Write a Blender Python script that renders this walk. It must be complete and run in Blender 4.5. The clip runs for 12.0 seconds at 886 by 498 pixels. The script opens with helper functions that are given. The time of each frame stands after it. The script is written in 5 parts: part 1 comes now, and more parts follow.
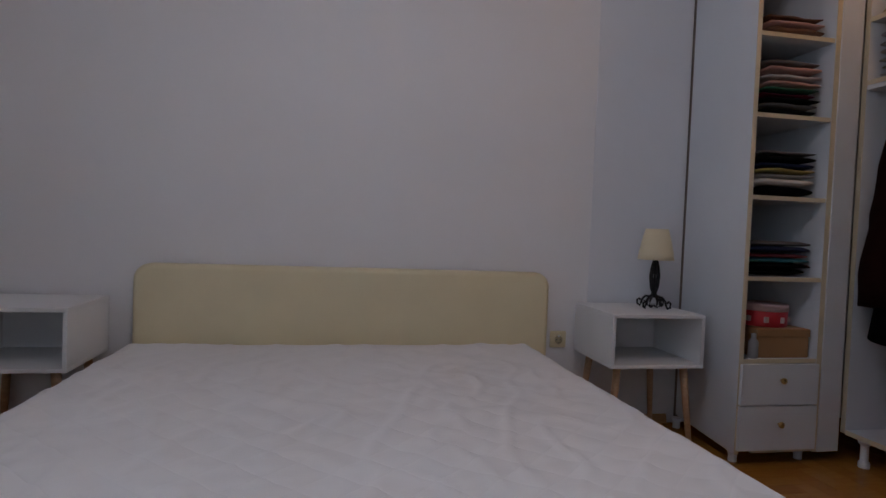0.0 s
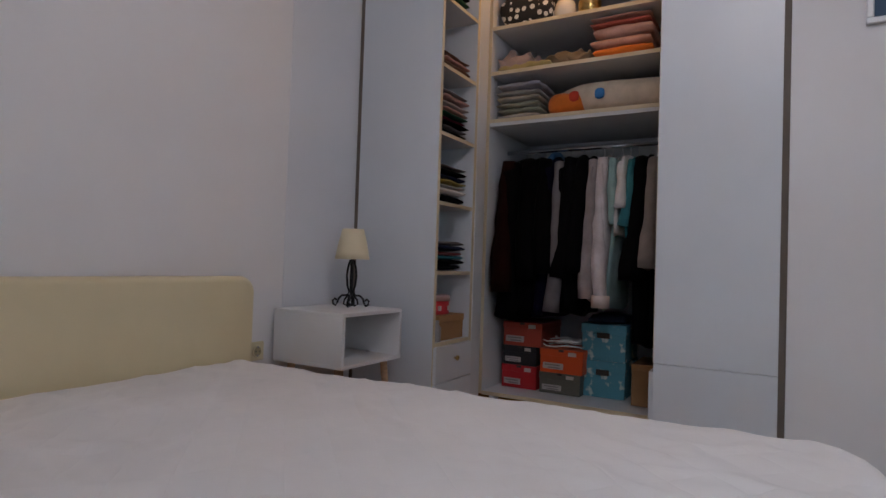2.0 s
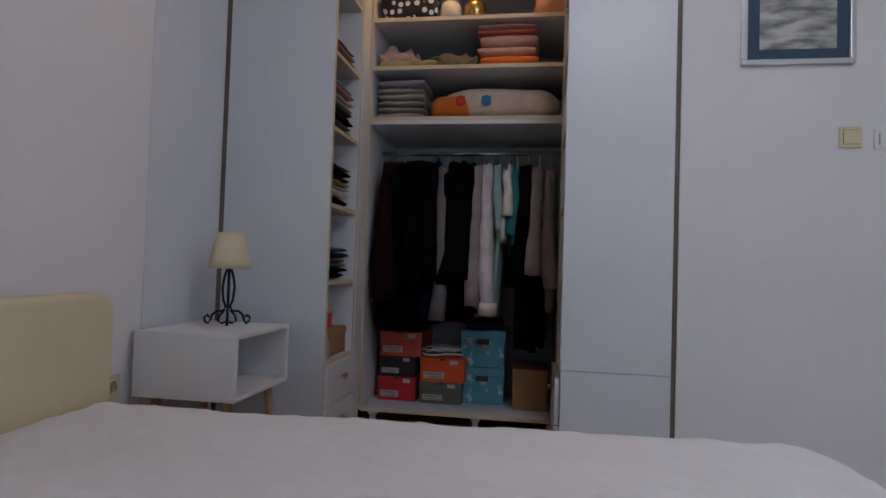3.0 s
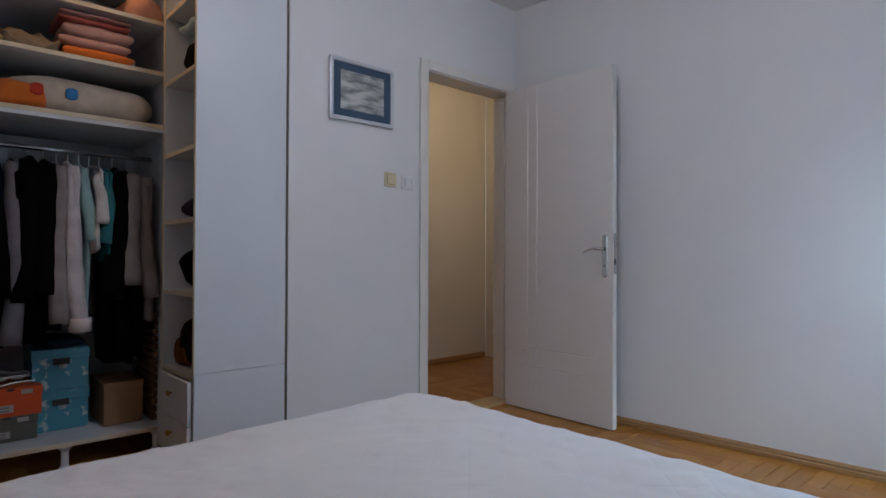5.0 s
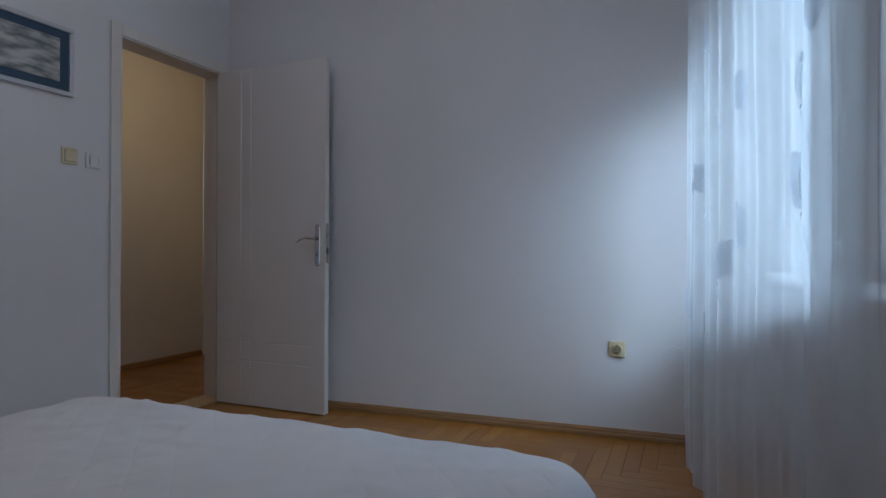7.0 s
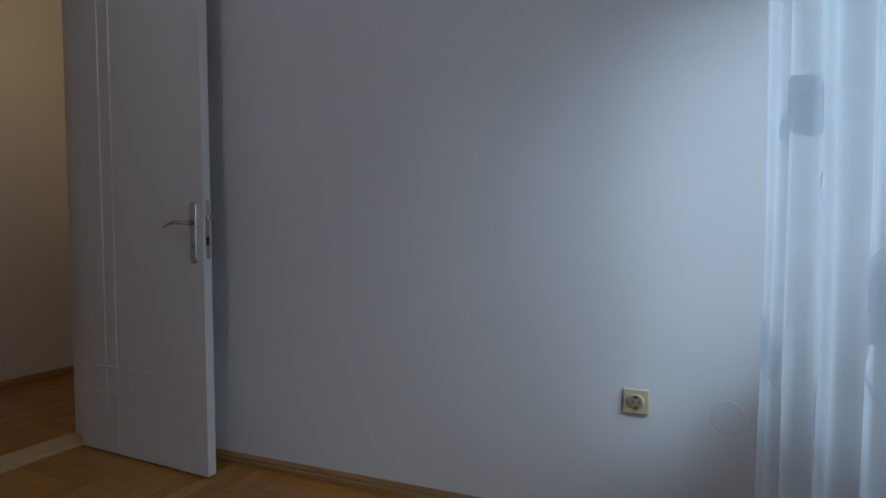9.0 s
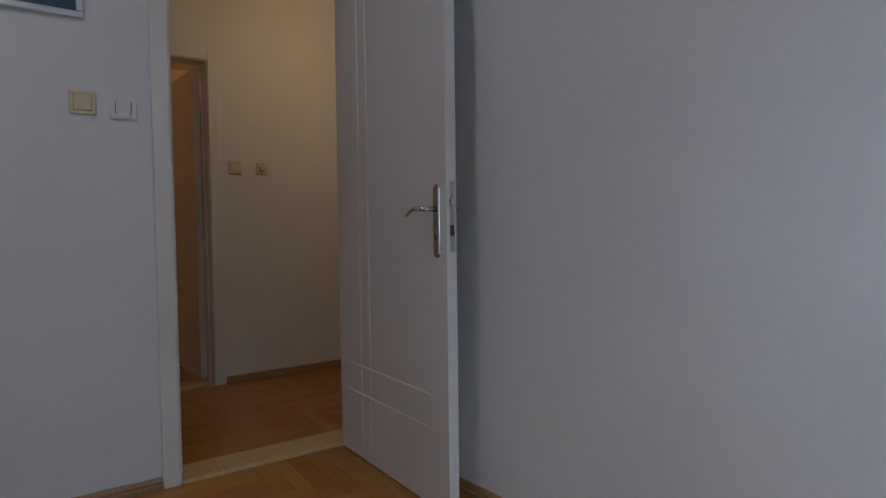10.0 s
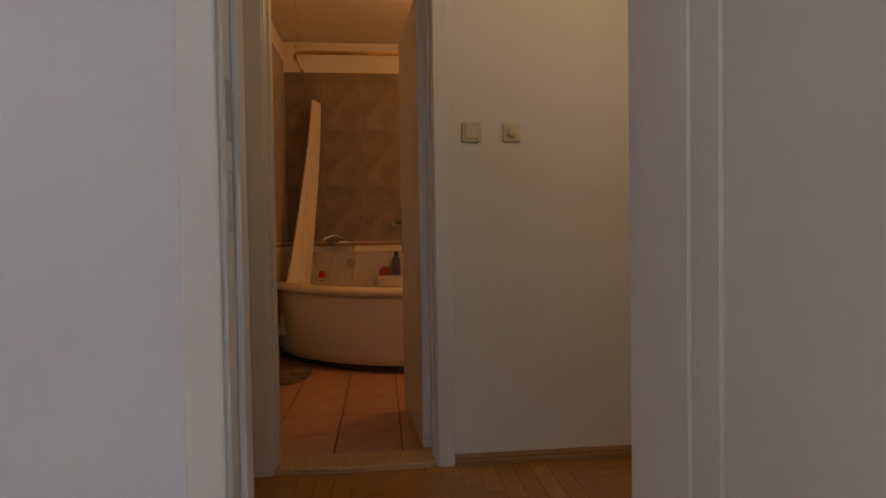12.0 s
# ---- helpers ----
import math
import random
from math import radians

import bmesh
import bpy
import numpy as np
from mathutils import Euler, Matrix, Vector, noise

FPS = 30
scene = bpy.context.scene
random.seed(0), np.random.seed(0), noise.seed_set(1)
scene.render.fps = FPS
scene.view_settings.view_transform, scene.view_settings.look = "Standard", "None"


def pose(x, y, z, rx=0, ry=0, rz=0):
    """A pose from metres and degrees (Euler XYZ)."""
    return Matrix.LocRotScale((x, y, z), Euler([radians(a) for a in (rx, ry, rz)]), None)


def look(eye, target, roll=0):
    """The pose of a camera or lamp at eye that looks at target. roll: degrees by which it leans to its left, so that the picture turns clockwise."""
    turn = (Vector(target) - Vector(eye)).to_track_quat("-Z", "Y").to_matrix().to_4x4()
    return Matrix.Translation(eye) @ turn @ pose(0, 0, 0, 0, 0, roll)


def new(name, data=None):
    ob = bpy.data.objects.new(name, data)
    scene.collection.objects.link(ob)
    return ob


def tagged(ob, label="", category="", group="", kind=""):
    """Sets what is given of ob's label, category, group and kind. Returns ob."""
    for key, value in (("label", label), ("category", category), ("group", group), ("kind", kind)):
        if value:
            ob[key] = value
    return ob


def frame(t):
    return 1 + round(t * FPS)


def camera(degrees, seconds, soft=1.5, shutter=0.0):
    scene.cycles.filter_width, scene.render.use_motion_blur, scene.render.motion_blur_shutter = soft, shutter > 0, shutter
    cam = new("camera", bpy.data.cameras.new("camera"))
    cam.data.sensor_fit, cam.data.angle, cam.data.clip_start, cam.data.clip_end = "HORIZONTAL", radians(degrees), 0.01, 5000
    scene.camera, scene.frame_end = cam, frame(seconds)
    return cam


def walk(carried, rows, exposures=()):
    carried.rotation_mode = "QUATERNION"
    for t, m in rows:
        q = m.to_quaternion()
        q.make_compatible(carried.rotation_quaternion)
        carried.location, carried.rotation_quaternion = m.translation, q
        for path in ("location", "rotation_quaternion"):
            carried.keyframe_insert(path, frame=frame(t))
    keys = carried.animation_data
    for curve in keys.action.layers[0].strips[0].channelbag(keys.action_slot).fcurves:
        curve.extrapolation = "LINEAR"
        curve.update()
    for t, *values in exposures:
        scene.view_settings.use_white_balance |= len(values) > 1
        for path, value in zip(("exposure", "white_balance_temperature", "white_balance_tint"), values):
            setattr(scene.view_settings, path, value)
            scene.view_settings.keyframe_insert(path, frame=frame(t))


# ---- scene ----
cam = camera(74.6, 12.0)
PATH = [
    (0, (1.042, -2.707, 0.956), (1.411, -0.742, 0.886), 2.2),
    (0.5, (0.845, -2.5, 0.964), (1.698, -0.692, 0.907), 2.8),
    (1, (0.623, -2.358, 0.941), (1.886, -0.807, 0.919), 2.6),
    (1.5, (0.423, -2.226, 0.883), (2.005, -1.002, 0.912), 2.5),
    (2, (0.325, -1.976, 0.845), (2.059, -0.981, 0.893), 1.9),
    (2.5, (0.331, -1.707, 0.872), (2.204, -1.006, 0.927), 1.7),
    (3, (0.326, -1.439, 0.882), (2.3, -1.126, 0.943), 1.8),
    (3.2, (0.319, -1.312, 0.874), (2.316, -1.22, 0.948), 1.7),
    (4.8, (0.13, -0.702, 0.969), (1.722, -1.912, 1.01), 0.4),
    (5, (0.139, -0.64, 1.0), (1.621, -1.983, 1.025), 0.2),
    (5.5, (0.094, -0.561, 0.947), (1.287, -2.166, 0.986), 0.3),
    (6, (0.084, -0.511, 0.948), (1.076, -2.247, 0.985), 0.2),
    (6.5, (0.037, -0.554, 0.953), (0.874, -2.37, 0.986), -0.0),
    (8.5, (-0.034, -1.61, 1.029), (0.69, -3.474, 0.977), 0.0),
    (9, (0.075, -1.929, 1.043), (0.95, -3.725, 0.952), -0.2),
    (9.5, (0.186, -2.229, 1.042), (1.533, -3.704, 0.938), -1.1),
    (10, (0.393, -2.482, 0.985), (2.026, -3.634, 0.909), -0.7),
    (10.5, (0.727, -2.739, 0.987), (2.541, -3.579, 0.915), -1.1),
    (11, (1.094, -2.964, 0.983), (3.02, -3.497, 0.916), -1.8),
    (11.5, (1.463, -3.089, 0.955), (3.438, -3.396, 0.894), -2.6),
    (12, (1.819, -3.178, 0.957), (3.807, -3.387, 0.91), -0.9),
]
EXPOSURES = [(0, 0.2, 6550, 14), (1, 0.42, 6750, 14), (2, 0.55, 6800, 13), (3, 0.52, 6400, 11), (5, 0.50, 6150, 9), (5.5, 0.26, 6200, 9), (6.5, -0.25, 6000, 9), (8.5, -0.5, 6100, 8), (9, -0.6, 6150, 8), (9.5, -0.45, 6300, 9), (10.5, -0.05, 6600, 13), (11, -0.03, 6950, 14), (12, 0.38, 7150, 13)]
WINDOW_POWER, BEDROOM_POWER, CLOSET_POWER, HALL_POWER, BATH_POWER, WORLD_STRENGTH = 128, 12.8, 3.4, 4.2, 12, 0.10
walk(cam, [(t, look(eye, target, roll)) for t, eye, target, roll in PATH], EXPOSURES)

# ---- world and light ----
world = bpy.data.worlds.new("world")
scene.world = world
world.use_nodes = True
wn = world.node_tree
sky = wn.nodes.new("ShaderNodeTexSky")
sky.sky_type, sky.sun_disc = "NISHITA", False
sky.sun_elevation, sky.sun_rotation = radians(35), radians(292)
wn.links.new(sky.outputs[0], wn.nodes["Background"].inputs[0])
wn.nodes["Background"].inputs[1].default_value = WORLD_STRENGTH
sun = new("sun", bpy.data.lights.new("sun", "SUN"))
sun.data.energy, sun.data.angle, sun.data.color = 0.5, radians(20), (0.9, 0.95, 1.0)
sun.matrix_world = look((-6, 2.4, 4.4), (0, 0, 0))


def area(name, eye, target, size, size_y, power, color):
    lamp = new(name, bpy.data.lights.new(name, "AREA"))
    lamp.data.shape, lamp.data.size, lamp.data.size_y = "RECTANGLE", size, size_y
    lamp.data.energy, lamp.data.color = power, color
    lamp.matrix_world = look(eye, target)
    return lamp


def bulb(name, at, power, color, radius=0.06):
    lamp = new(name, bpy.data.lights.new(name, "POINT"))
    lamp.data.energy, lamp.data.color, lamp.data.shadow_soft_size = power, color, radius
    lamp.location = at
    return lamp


# daylight of the open sky above the houses, outside the window
area("window_daylight", (-2.45, -2.45, 3.10), (0.6, -3.55, 1.15), 2.3, 0.8, WINDOW_POWER, (0.58, 0.80, 1.0))
# unseen bulb below the ceiling, added to fill the bedroom with light
bulb("bedroom_fill", (1.2, -1.9, 2.48), BEDROOM_POWER, (0.93, 0.90, 0.97), 0.16)
# lamps of the closet and bathroom; the hall bulb is an unseen fill
bulb("closet_lamp", (3.12, -1.05, 2.62), CLOSET_POWER, (1.0, 0.55, 0.22))
bulb("hall_fill", (3.40, -4.00, 2.20), HALL_POWER, (1.0, 0.72, 0.44))
bulb("bathroom_lamp", (5.5, -3.95, 2.28), BATH_POWER, (1.0, 0.46, 0.16))


# ---- materials ----
def pm(name, base, rough=0.5, metal=0.0, var=0.06, vscale=6.0, bump=0.15, bscale=150.0, stretch=(1, 1, 1), sheen=0.0, coat=0.0):
    """A surface with two scales of variation and fine relief."""
    m = bpy.data.materials.new(name)
    m.use_nodes = True
    n, l = m.node_tree.nodes, m.node_tree.links
    b = n["Principled BSDF"]
    co = n.new("ShaderNodeTexCoord")
    mp = n.new("ShaderNodeMapping")
    mp.inputs["Scale"].default_value = stretch
    l.new(co.outputs["Object"], mp.inputs[0])
    big, fine = n.new("ShaderNodeTexNoise"), n.new("ShaderNodeTexNoise")
    big.inputs["Scale"].default_value, big.inputs["Detail"].default_value = vscale, 5
    fine.inputs["Scale"].default_value, fine.inputs["Detail"].default_value = bscale, 4
    l.new(mp.outputs[0], big.inputs[0])
    l.new(mp.outputs[0], fine.inputs[0])
    ramp = n.new("ShaderNodeValToRGB")
    lo, hi = [max(0, c * (1 - var)) for c in base], [min(1, c * (1 + var)) for c in base]
    ramp.color_ramp.elements[0].position, ramp.color_ramp.elements[1].position = 0.3, 0.7
    ramp.color_ramp.elements[0].color, ramp.color_ramp.elements[1].color = (*lo, 1), (*hi, 1)
    l.new(big.outputs[0], ramp.inputs[0])
    l.new(ramp.outputs[0], b.inputs["Base Color"])
    rr = n.new("ShaderNodeMapRange")
    rr.inputs["To Min"].default_value, rr.inputs["To Max"].default_value = max(0.02, rough - 0.07), min(1, rough + 0.07)
    l.new(fine.outputs[0], rr.inputs[0])
    l.new(rr.outputs[0], b.inputs["Roughness"])
    bp = n.new("ShaderNodeBump")
    bp.inputs["Strength"].default_value, bp.inputs["Distance"].default_value = bump, 0.003
    l.new(fine.outputs[0], bp.inputs["Height"])
    l.new(bp.outputs[0], b.inputs["Normal"])
    b.inputs["Metallic"].default_value = metal
    b.inputs["Sheen Weight"].default_value = sheen
    b.inputs["Coat Weight"].default_value = coat
    return m


def wood(name, dark, light, rough, socket):
    """Varnished wood with the grain along local x; each piece has its own tone."""
    m = bpy.data.materials.new(name)
    m.use_nodes = True
    n, l = m.node_tree.nodes, m.node_tree.links
    b = n["Principled BSDF"]
    co, mp = n.new("ShaderNodeTexCoord"), n.new("ShaderNodeMapping")
    mp.inputs["Scale"].default_value = (3, 40, 40)
    l.new(co.outputs["Object"], mp.inputs[0])
    grain = n.new("ShaderNodeTexNoise")
    grain.inputs["Scale"].default_value, grain.inputs["Detail"].default_value = 2.0, 6
    if socket:
        src = n.new("ShaderNodeNewGeometry").outputs["Random Per Island"] if socket == "island" else n.new("ShaderNodeObjectInfo").outputs["Random"]
        add = n.new("ShaderNodeVectorMath")
        sc = n.new("ShaderNodeMath")
        sc.operation = "MULTIPLY"
        sc.inputs[1].default_value = 37.0
        l.new(src, sc.inputs[0])
        l.new(mp.outputs[0], add.inputs[0])
        l.new(sc.outputs[0], add.inputs[1])
        l.new(add.outputs[0], grain.inputs[0])
        mix = n.new("ShaderNodeMath")
        mix.operation = "MULTIPLY_ADD"
        mix.inputs[1].default_value, mix.inputs[2].default_value = 0.32, 0.02
        tot = n.new("ShaderNodeMath")
        tot.operation = "MULTIPLY_ADD"
        tot.inputs[1].default_value = 0.55
        l.new(src, mix.inputs[0])
        l.new(grain.outputs[0], tot.inputs[0])
        l.new(mix.outputs[0], tot.inputs[2])
        fac = tot.outputs[0]
    else:
        l.new(mp.outputs[0], grain.inputs[0])
        fac = grain.outputs[0]
    ramp = n.new("ShaderNodeValToRGB")
    ramp.color_ramp.elements[0].position, ramp.color_ramp.elements[1].position = 0.15, 0.75
    ramp.color_ramp.elements[0].color, ramp.color_ramp.elements[1].color = (*dark, 1), (*light, 1)
    l.new(fac, ramp.inputs[0])
    l.new(ramp.outputs[0], b.inputs["Base Color"])
    b.inputs["Roughness"].default_value = rough
    bp = n.new("ShaderNodeBump")
    bp.inputs["Strength"].default_value, bp.inputs["Distance"].default_value = 0.12, 0.002
    l.new(grain.outputs[0], bp.inputs["Height"])
    l.new(bp.outputs[0], b.inputs["Normal"])
    return m


def sheer(name, tint, clear):
    """Thin woven voile: lets part of the light straight through and scatters the rest."""
    m = bpy.data.materials.new(name)
    m.use_nodes = True
    n, l = m.node_tree.nodes, m.node_tree.links
    for node in list(n):
        if node.type == "BSDF_PRINCIPLED":
            n.remove(node)
    out = n["Material Output"]
    co, wv = n.new("ShaderNodeTexCoord"), n.new("ShaderNodeTexNoise")
    wv.inputs["Scale"].default_value = 9
    l.new(co.outputs["Object"], wv.inputs[0])
    tr, tl, df = n.new("ShaderNodeBsdfTransparent"), n.new("ShaderNodeBsdfTranslucent"), n.new("ShaderNodeBsdfDiffuse")
    tl.inputs[0].default_value, df.inputs[0].default_value = (*tint, 1), (*tint, 1)
    m1, m2 = n.new("ShaderNodeMixShader"), n.new("ShaderNodeMixShader")
    m1.inputs[0].default_value = 0.45
    l.new(tl.outputs[0], m1.inputs[1])
    l.new(df.outputs[0], m1.inputs[2])
    rg = n.new("ShaderNodeMapRange")
    rg.inputs["To Min"].default_value, rg.inputs["To Max"].default_value = 1 - clear - 0.06, 1 - clear + 0.06
    l.new(wv.outputs[0], rg.inputs[0])
    l.new(rg.outputs[0], m2.inputs[0])
    l.new(tr.outputs[0], m2.inputs[1])
    l.new(m1.outputs[0], m2.inputs[2])
    l.new(m2.outputs[0], out.inputs[0])
    return m


def glass_mat(name):
    m = bpy.data.materials.new(name)
    m.use_nodes = True
    b = m.node_tree.nodes["Principled BSDF"]
    b.inputs["Transmission Weight"].default_value, b.inputs["Roughness"].default_value, b.inputs["IOR"].default_value = 1, 0.0, 1.45
    return m


def quilt_mat(name):
    """White quilted cotton: stitched diamonds and soft creases as relief."""
    m = pm(name, (0.72, 0.70, 0.70), 0.85, var=0.03, vscale=3, bump=0.1, bscale=400, sheen=0.2)
    n, l = m.node_tree.nodes, m.node_tree.links
    b = n["Principled BSDF"]
    fine_bump = b.inputs["Normal"].links[0].from_node
    co = n.new("ShaderNodeTexCoord")
    hs = []
    for ang in (45, -45):
        mp = n.new("ShaderNodeMapping")
        mp.inputs["Rotation"].default_value = (0, 0, radians(ang))
        l.new(co.outputs["Object"], mp.inputs[0])
        wv = n.new("ShaderNodeTexWave")
        wv.wave_profile = "SIN"
        wv.inputs["Scale"].default_value, wv.inputs["Distortion"].default_value = 3.3, 0.35
        l.new(mp.outputs[0], wv.inputs[0])
        pw = n.new("ShaderNodeMath")
        pw.operation = "POWER"
        pw.inputs[1].default_value = 0.22
        l.new(wv.outputs["Fac"], pw.inputs[0])
        hs.append(pw)
    mul = n.new("ShaderNodeMath")
    mul.operation = "MULTIPLY"
    l.new(hs[0].outputs[0], mul.inputs[0])
    l.new(hs[1].outputs[0], mul.inputs[1])
    bp = n.new("ShaderNodeBump")
    bp.inputs["Strength"].default_value, bp.inputs["Distance"].default_value = 0.34, 0.006
    l.new(mul.outputs[0], bp.inputs["Height"])
    l.new(fine_bump.outputs[0], bp.inputs["Normal"])
    l.new(bp.outputs[0], b.inputs["Normal"])
    return m


def dots_mat(name):
    m = pm(name, (0.01, 0.01, 0.012), 0.7)
    n, l = m.node_tree.nodes, m.node_tree.links
    b = n["Principled BSDF"]
    co, vo = n.new("ShaderNodeTexCoord"), n.new("ShaderNodeTexVoronoi")
    vo.inputs["Scale"].default_value, vo.inputs["Randomness"].default_value = 24, 0.45
    l.new(co.outputs["Object"], vo.inputs[0])
    lt = n.new("ShaderNodeValToRGB")
    lt.color_ramp.interpolation = "CONSTANT"
    lt.color_ramp.elements[0].color, lt.color_ramp.elements[1].color = (0.7, 0.68, 0.66, 1), (0.01, 0.01, 0.012, 1)
    lt.color_ramp.elements[1].position = 0.36
    l.new(vo.outputs["Distance"], lt.inputs[0])
    l.new(lt.outputs[0], b.inputs["Base Color"])
    return m


def floral_mat(name):
    m = pm(name, (0.06, 0.26, 0.34), 0.6)
    n, l = m.node_tree.nodes, m.node_tree.links
    b = n["Principled BSDF"]
    co, vo = n.new("ShaderNodeTexCoord"), n.new("ShaderNodeTexNoise")
    vo.inputs["Scale"].default_value, vo.inputs["Detail"].default_value = 22, 3
    l.new(co.outputs["Object"], vo.inputs[0])
    lt = n.new("ShaderNodeValToRGB")
    lt.color_ramp.elements[0].position, lt.color_ramp.elements[1].position = 0.56, 0.64
    lt.color_ramp.elements[0].color, lt.color_ramp.elements[1].color = (0.075, 0.29, 0.38, 1), (0.50, 0.60, 0.57, 1)
    l.new(vo.outputs[0], lt.inputs[0])
    l.new(lt.outputs[0], b.inputs["Base Color"])
    return m


WALL = pm("white_wall_paint", (0.74, 0.73, 0.74), 0.85, var=0.025, vscale=1.6, bump=0.12, bscale=220)
WALLCOOL = pm("cool_white_wall", (0.69, 0.70, 0.735), 0.8, var=0.025, vscale=1.6, bump=0.12, bscale=220)
HALLWALL = pm("cream_wall_paint", (0.74, 0.71, 0.64), 0.8, var=0.03, vscale=2, bump=0.12, bscale=220)
CEIL = pm("ceiling_paint", (0.78, 0.78, 0.78), 0.9, var=0.02, vscale=2)
LAMINATE = pm("white_laminate", (0.66, 0.69, 0.73), 0.38, var=0.02, vscale=3, bump=0.03)
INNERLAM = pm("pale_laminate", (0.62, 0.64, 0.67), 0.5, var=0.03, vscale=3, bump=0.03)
EDGE = pm("cream_edge_band", (0.62, 0.53, 0.38), 0.5, var=0.06, vscale=8)
DOORPAINT = pm("door_foil", (0.72, 0.70, 0.68), 0.33, var=0.02, vscale=3, bump=0.04, bscale=90, stretch=(1, 1, 0.1))
FRAMEPAINT = pm("door_frame_paint", (0.74, 0.71, 0.66), 0.4, var=0.03, vscale=4, bump=0.05)
CHROME = pm("chrome", (0.62, 0.62, 0.63), 0.16, metal=1.0, var=0.03, bump=0.02)
BRASS = pm("brass", (0.55, 0.38, 0.14), 0.28, metal=1.0, var=0.1, bump=0.03)
IRON = pm("black_iron", (0.012, 0.012, 0.014), 0.45, metal=0.4, var=0.2)
# brown that stands for the shade in the gaps beside the closet units
GAPSHADE = pm("brown_gap_shade", (0.15, 0.12, 0.10), 0.7)
# near-black patches of this stand in for shade inside holes, slits and gaps
DARK = pm("dark_gap", (0.05, 0.045, 0.04), 0.8)
CREAMLEATHER = pm("cream_leatherette", (0.70, 0.61, 0.40), 0.42, var=0.04, vscale=4, bump=0.12, bscale=120, coat=0.15)
MATTRESS = quilt_mat("white_quilted_cotton")
NSWHITE = pm("white_lacquer", (0.76, 0.76, 0.77), 0.35, var=0.015, bump=0.03)
BEECH = wood("beech", (0.30, 0.17, 0.09), (0.50, 0.31, 0.18), 0.5, "")
SKIRT = wood("oak_skirting", (0.22, 0.110, 0.040), (0.40, 0.225, 0.095), 0.45, "")
PARQUET = wood("parquet_oak", (0.31, 0.116, 0.018), (0.47, 0.212, 0.040), 0.24, "object")
PARQUET_REST = wood("parquet_oak_rest", (0.31, 0.116, 0.018), (0.47, 0.212, 0.040), 0.24, "island")
THRESH = wood("pale_threshold", (0.42, 0.26, 0.10), (0.62, 0.42, 0.20), 0.35, "")
SUBFLOOR = pm("dark_joint_filler", (0.10, 0.05, 0.02), 0.7)
CREAMPLASTIC = pm("aged_cream_plastic", (0.66, 0.58, 0.38), 0.4, var=0.03, bump=0.02)
WHITEPLASTIC = pm("white_plastic", (0.75, 0.75, 0.75), 0.35, var=0.02, bump=0.02)
PVC = pm("white_pvc", (0.78, 0.80, 0.82), 0.3, var=0.02, bump=0.02)
LAMPSHADE = pm("ivory_lampshade", (0.72, 0.63, 0.44), 0.8, var=0.04, bump=0.2, bscale=300)
SHEER = sheer("white_voile", (0.78, 0.82, 0.86), 0.30)
SHEERLEAF = sheer("grey_voile_leaf", (0.66, 0.71, 0.77), 0.20)
DRAPE = sheer("grey_white_voile", (0.70, 0.71, 0.72), 0.16)
GLASS = glass_mat("window_glass")
SILVER = pm("silver_frame", (0.62, 0.64, 0.66), 0.35, metal=0.5, var=0.05)
MAT_BLUE = pm("slate_blue_mount", (0.045, 0.085, 0.14), 0.8, var=0.08)
TILEDARK = pm("taupe_marbled_tile", (0.24, 0.19, 0.15), 0.5, var=0.22, vscale=7, bump=0.03)
TILELIGHT = pm("pale_marbled_tile", (0.55, 0.50, 0.45), 0.25, var=0.10, vscale=7, bump=0.03)
FLOORTILE = pm("terracotta_tile", (0.50, 0.27, 0.17), 0.35, var=0.12, vscale=9, bump=0.05)
GROUT = pm("grout", (0.20, 0.13, 0.09), 0.9)
ACRYLIC = pm("cream_acrylic", (0.76, 0.70, 0.60), 0.14, var=0.015, bump=0.01, coat=0.5)
SHOWERCLOTH = pm("white_shower_curtain", (0.74, 0.68, 0.60), 0.6, var=0.04)
CARDBOARD = pm("brown_cardboard", (0.33, 0.18, 0.08), 0.8, var=0.08)
RATTAN = pm("brown_rattan", (0.16, 0.08, 0.035), 0.7, var=0.3, vscale=30, bump=0.6, bscale=90)
FLORAL = floral_mat("blue_floral_card")
DOTS = dots_mat("black_polka_dot")
CLOTHS = {}


def cloth(r, g, b):
    key = (r, g, b)
    if key not in CLOTHS:
        CLOTHS[key] = pm("cloth", key, 0.92, var=0.14, vscale=14, bump=0.4, bscale=260, sheen=0.1 if max(key) > 0.2 else 0.0)
        CLOTHS[key].node_tree.nodes["Principled BSDF"].inputs["Specular IOR Level"].default_value = 0.05
    return CLOTHS[key]


def card(r, g, b):
    key = (r, g, b, "card")
    if key not in CLOTHS:
        CLOTHS[key] = pm("card", (r, g, b), 0.5, var=0.05, vscale=10, bump=0.05)
    return CLOTHS[key]


# ---- mesh helpers ----
def origin(ob):
    v = Vector((0, 0, 0))
    while ob:
        v += ob.location
        ob = ob.parent
    return v


def part(name, bm, material, parent=None, label="", smooth=False):
    """Links a bmesh, made in world metres, as one mesh object under its thing."""
    me = bpy.data.meshes.new(name)
    if parent:
        bmesh.ops.translate(bm, verts=bm.verts, vec=-origin(parent))
    bmesh.ops.recalc_face_normals(bm, faces=bm.faces)
    bm.to_mesh(me)
    bm.free()
    me.materials.append(material)
    if smooth:
        me.shade_smooth()
    ob = new(name, me)
    ob.parent = parent
    if label:
        ob["label"] = label
    return ob


def thing(name, at, label, category, group="", kind=""):
    return tagged(at_place(new(name), at), label, category, group, kind)


def at_place(ob, at):
    ob.location = at
    ob.empty_display_size = 0.05
    return ob


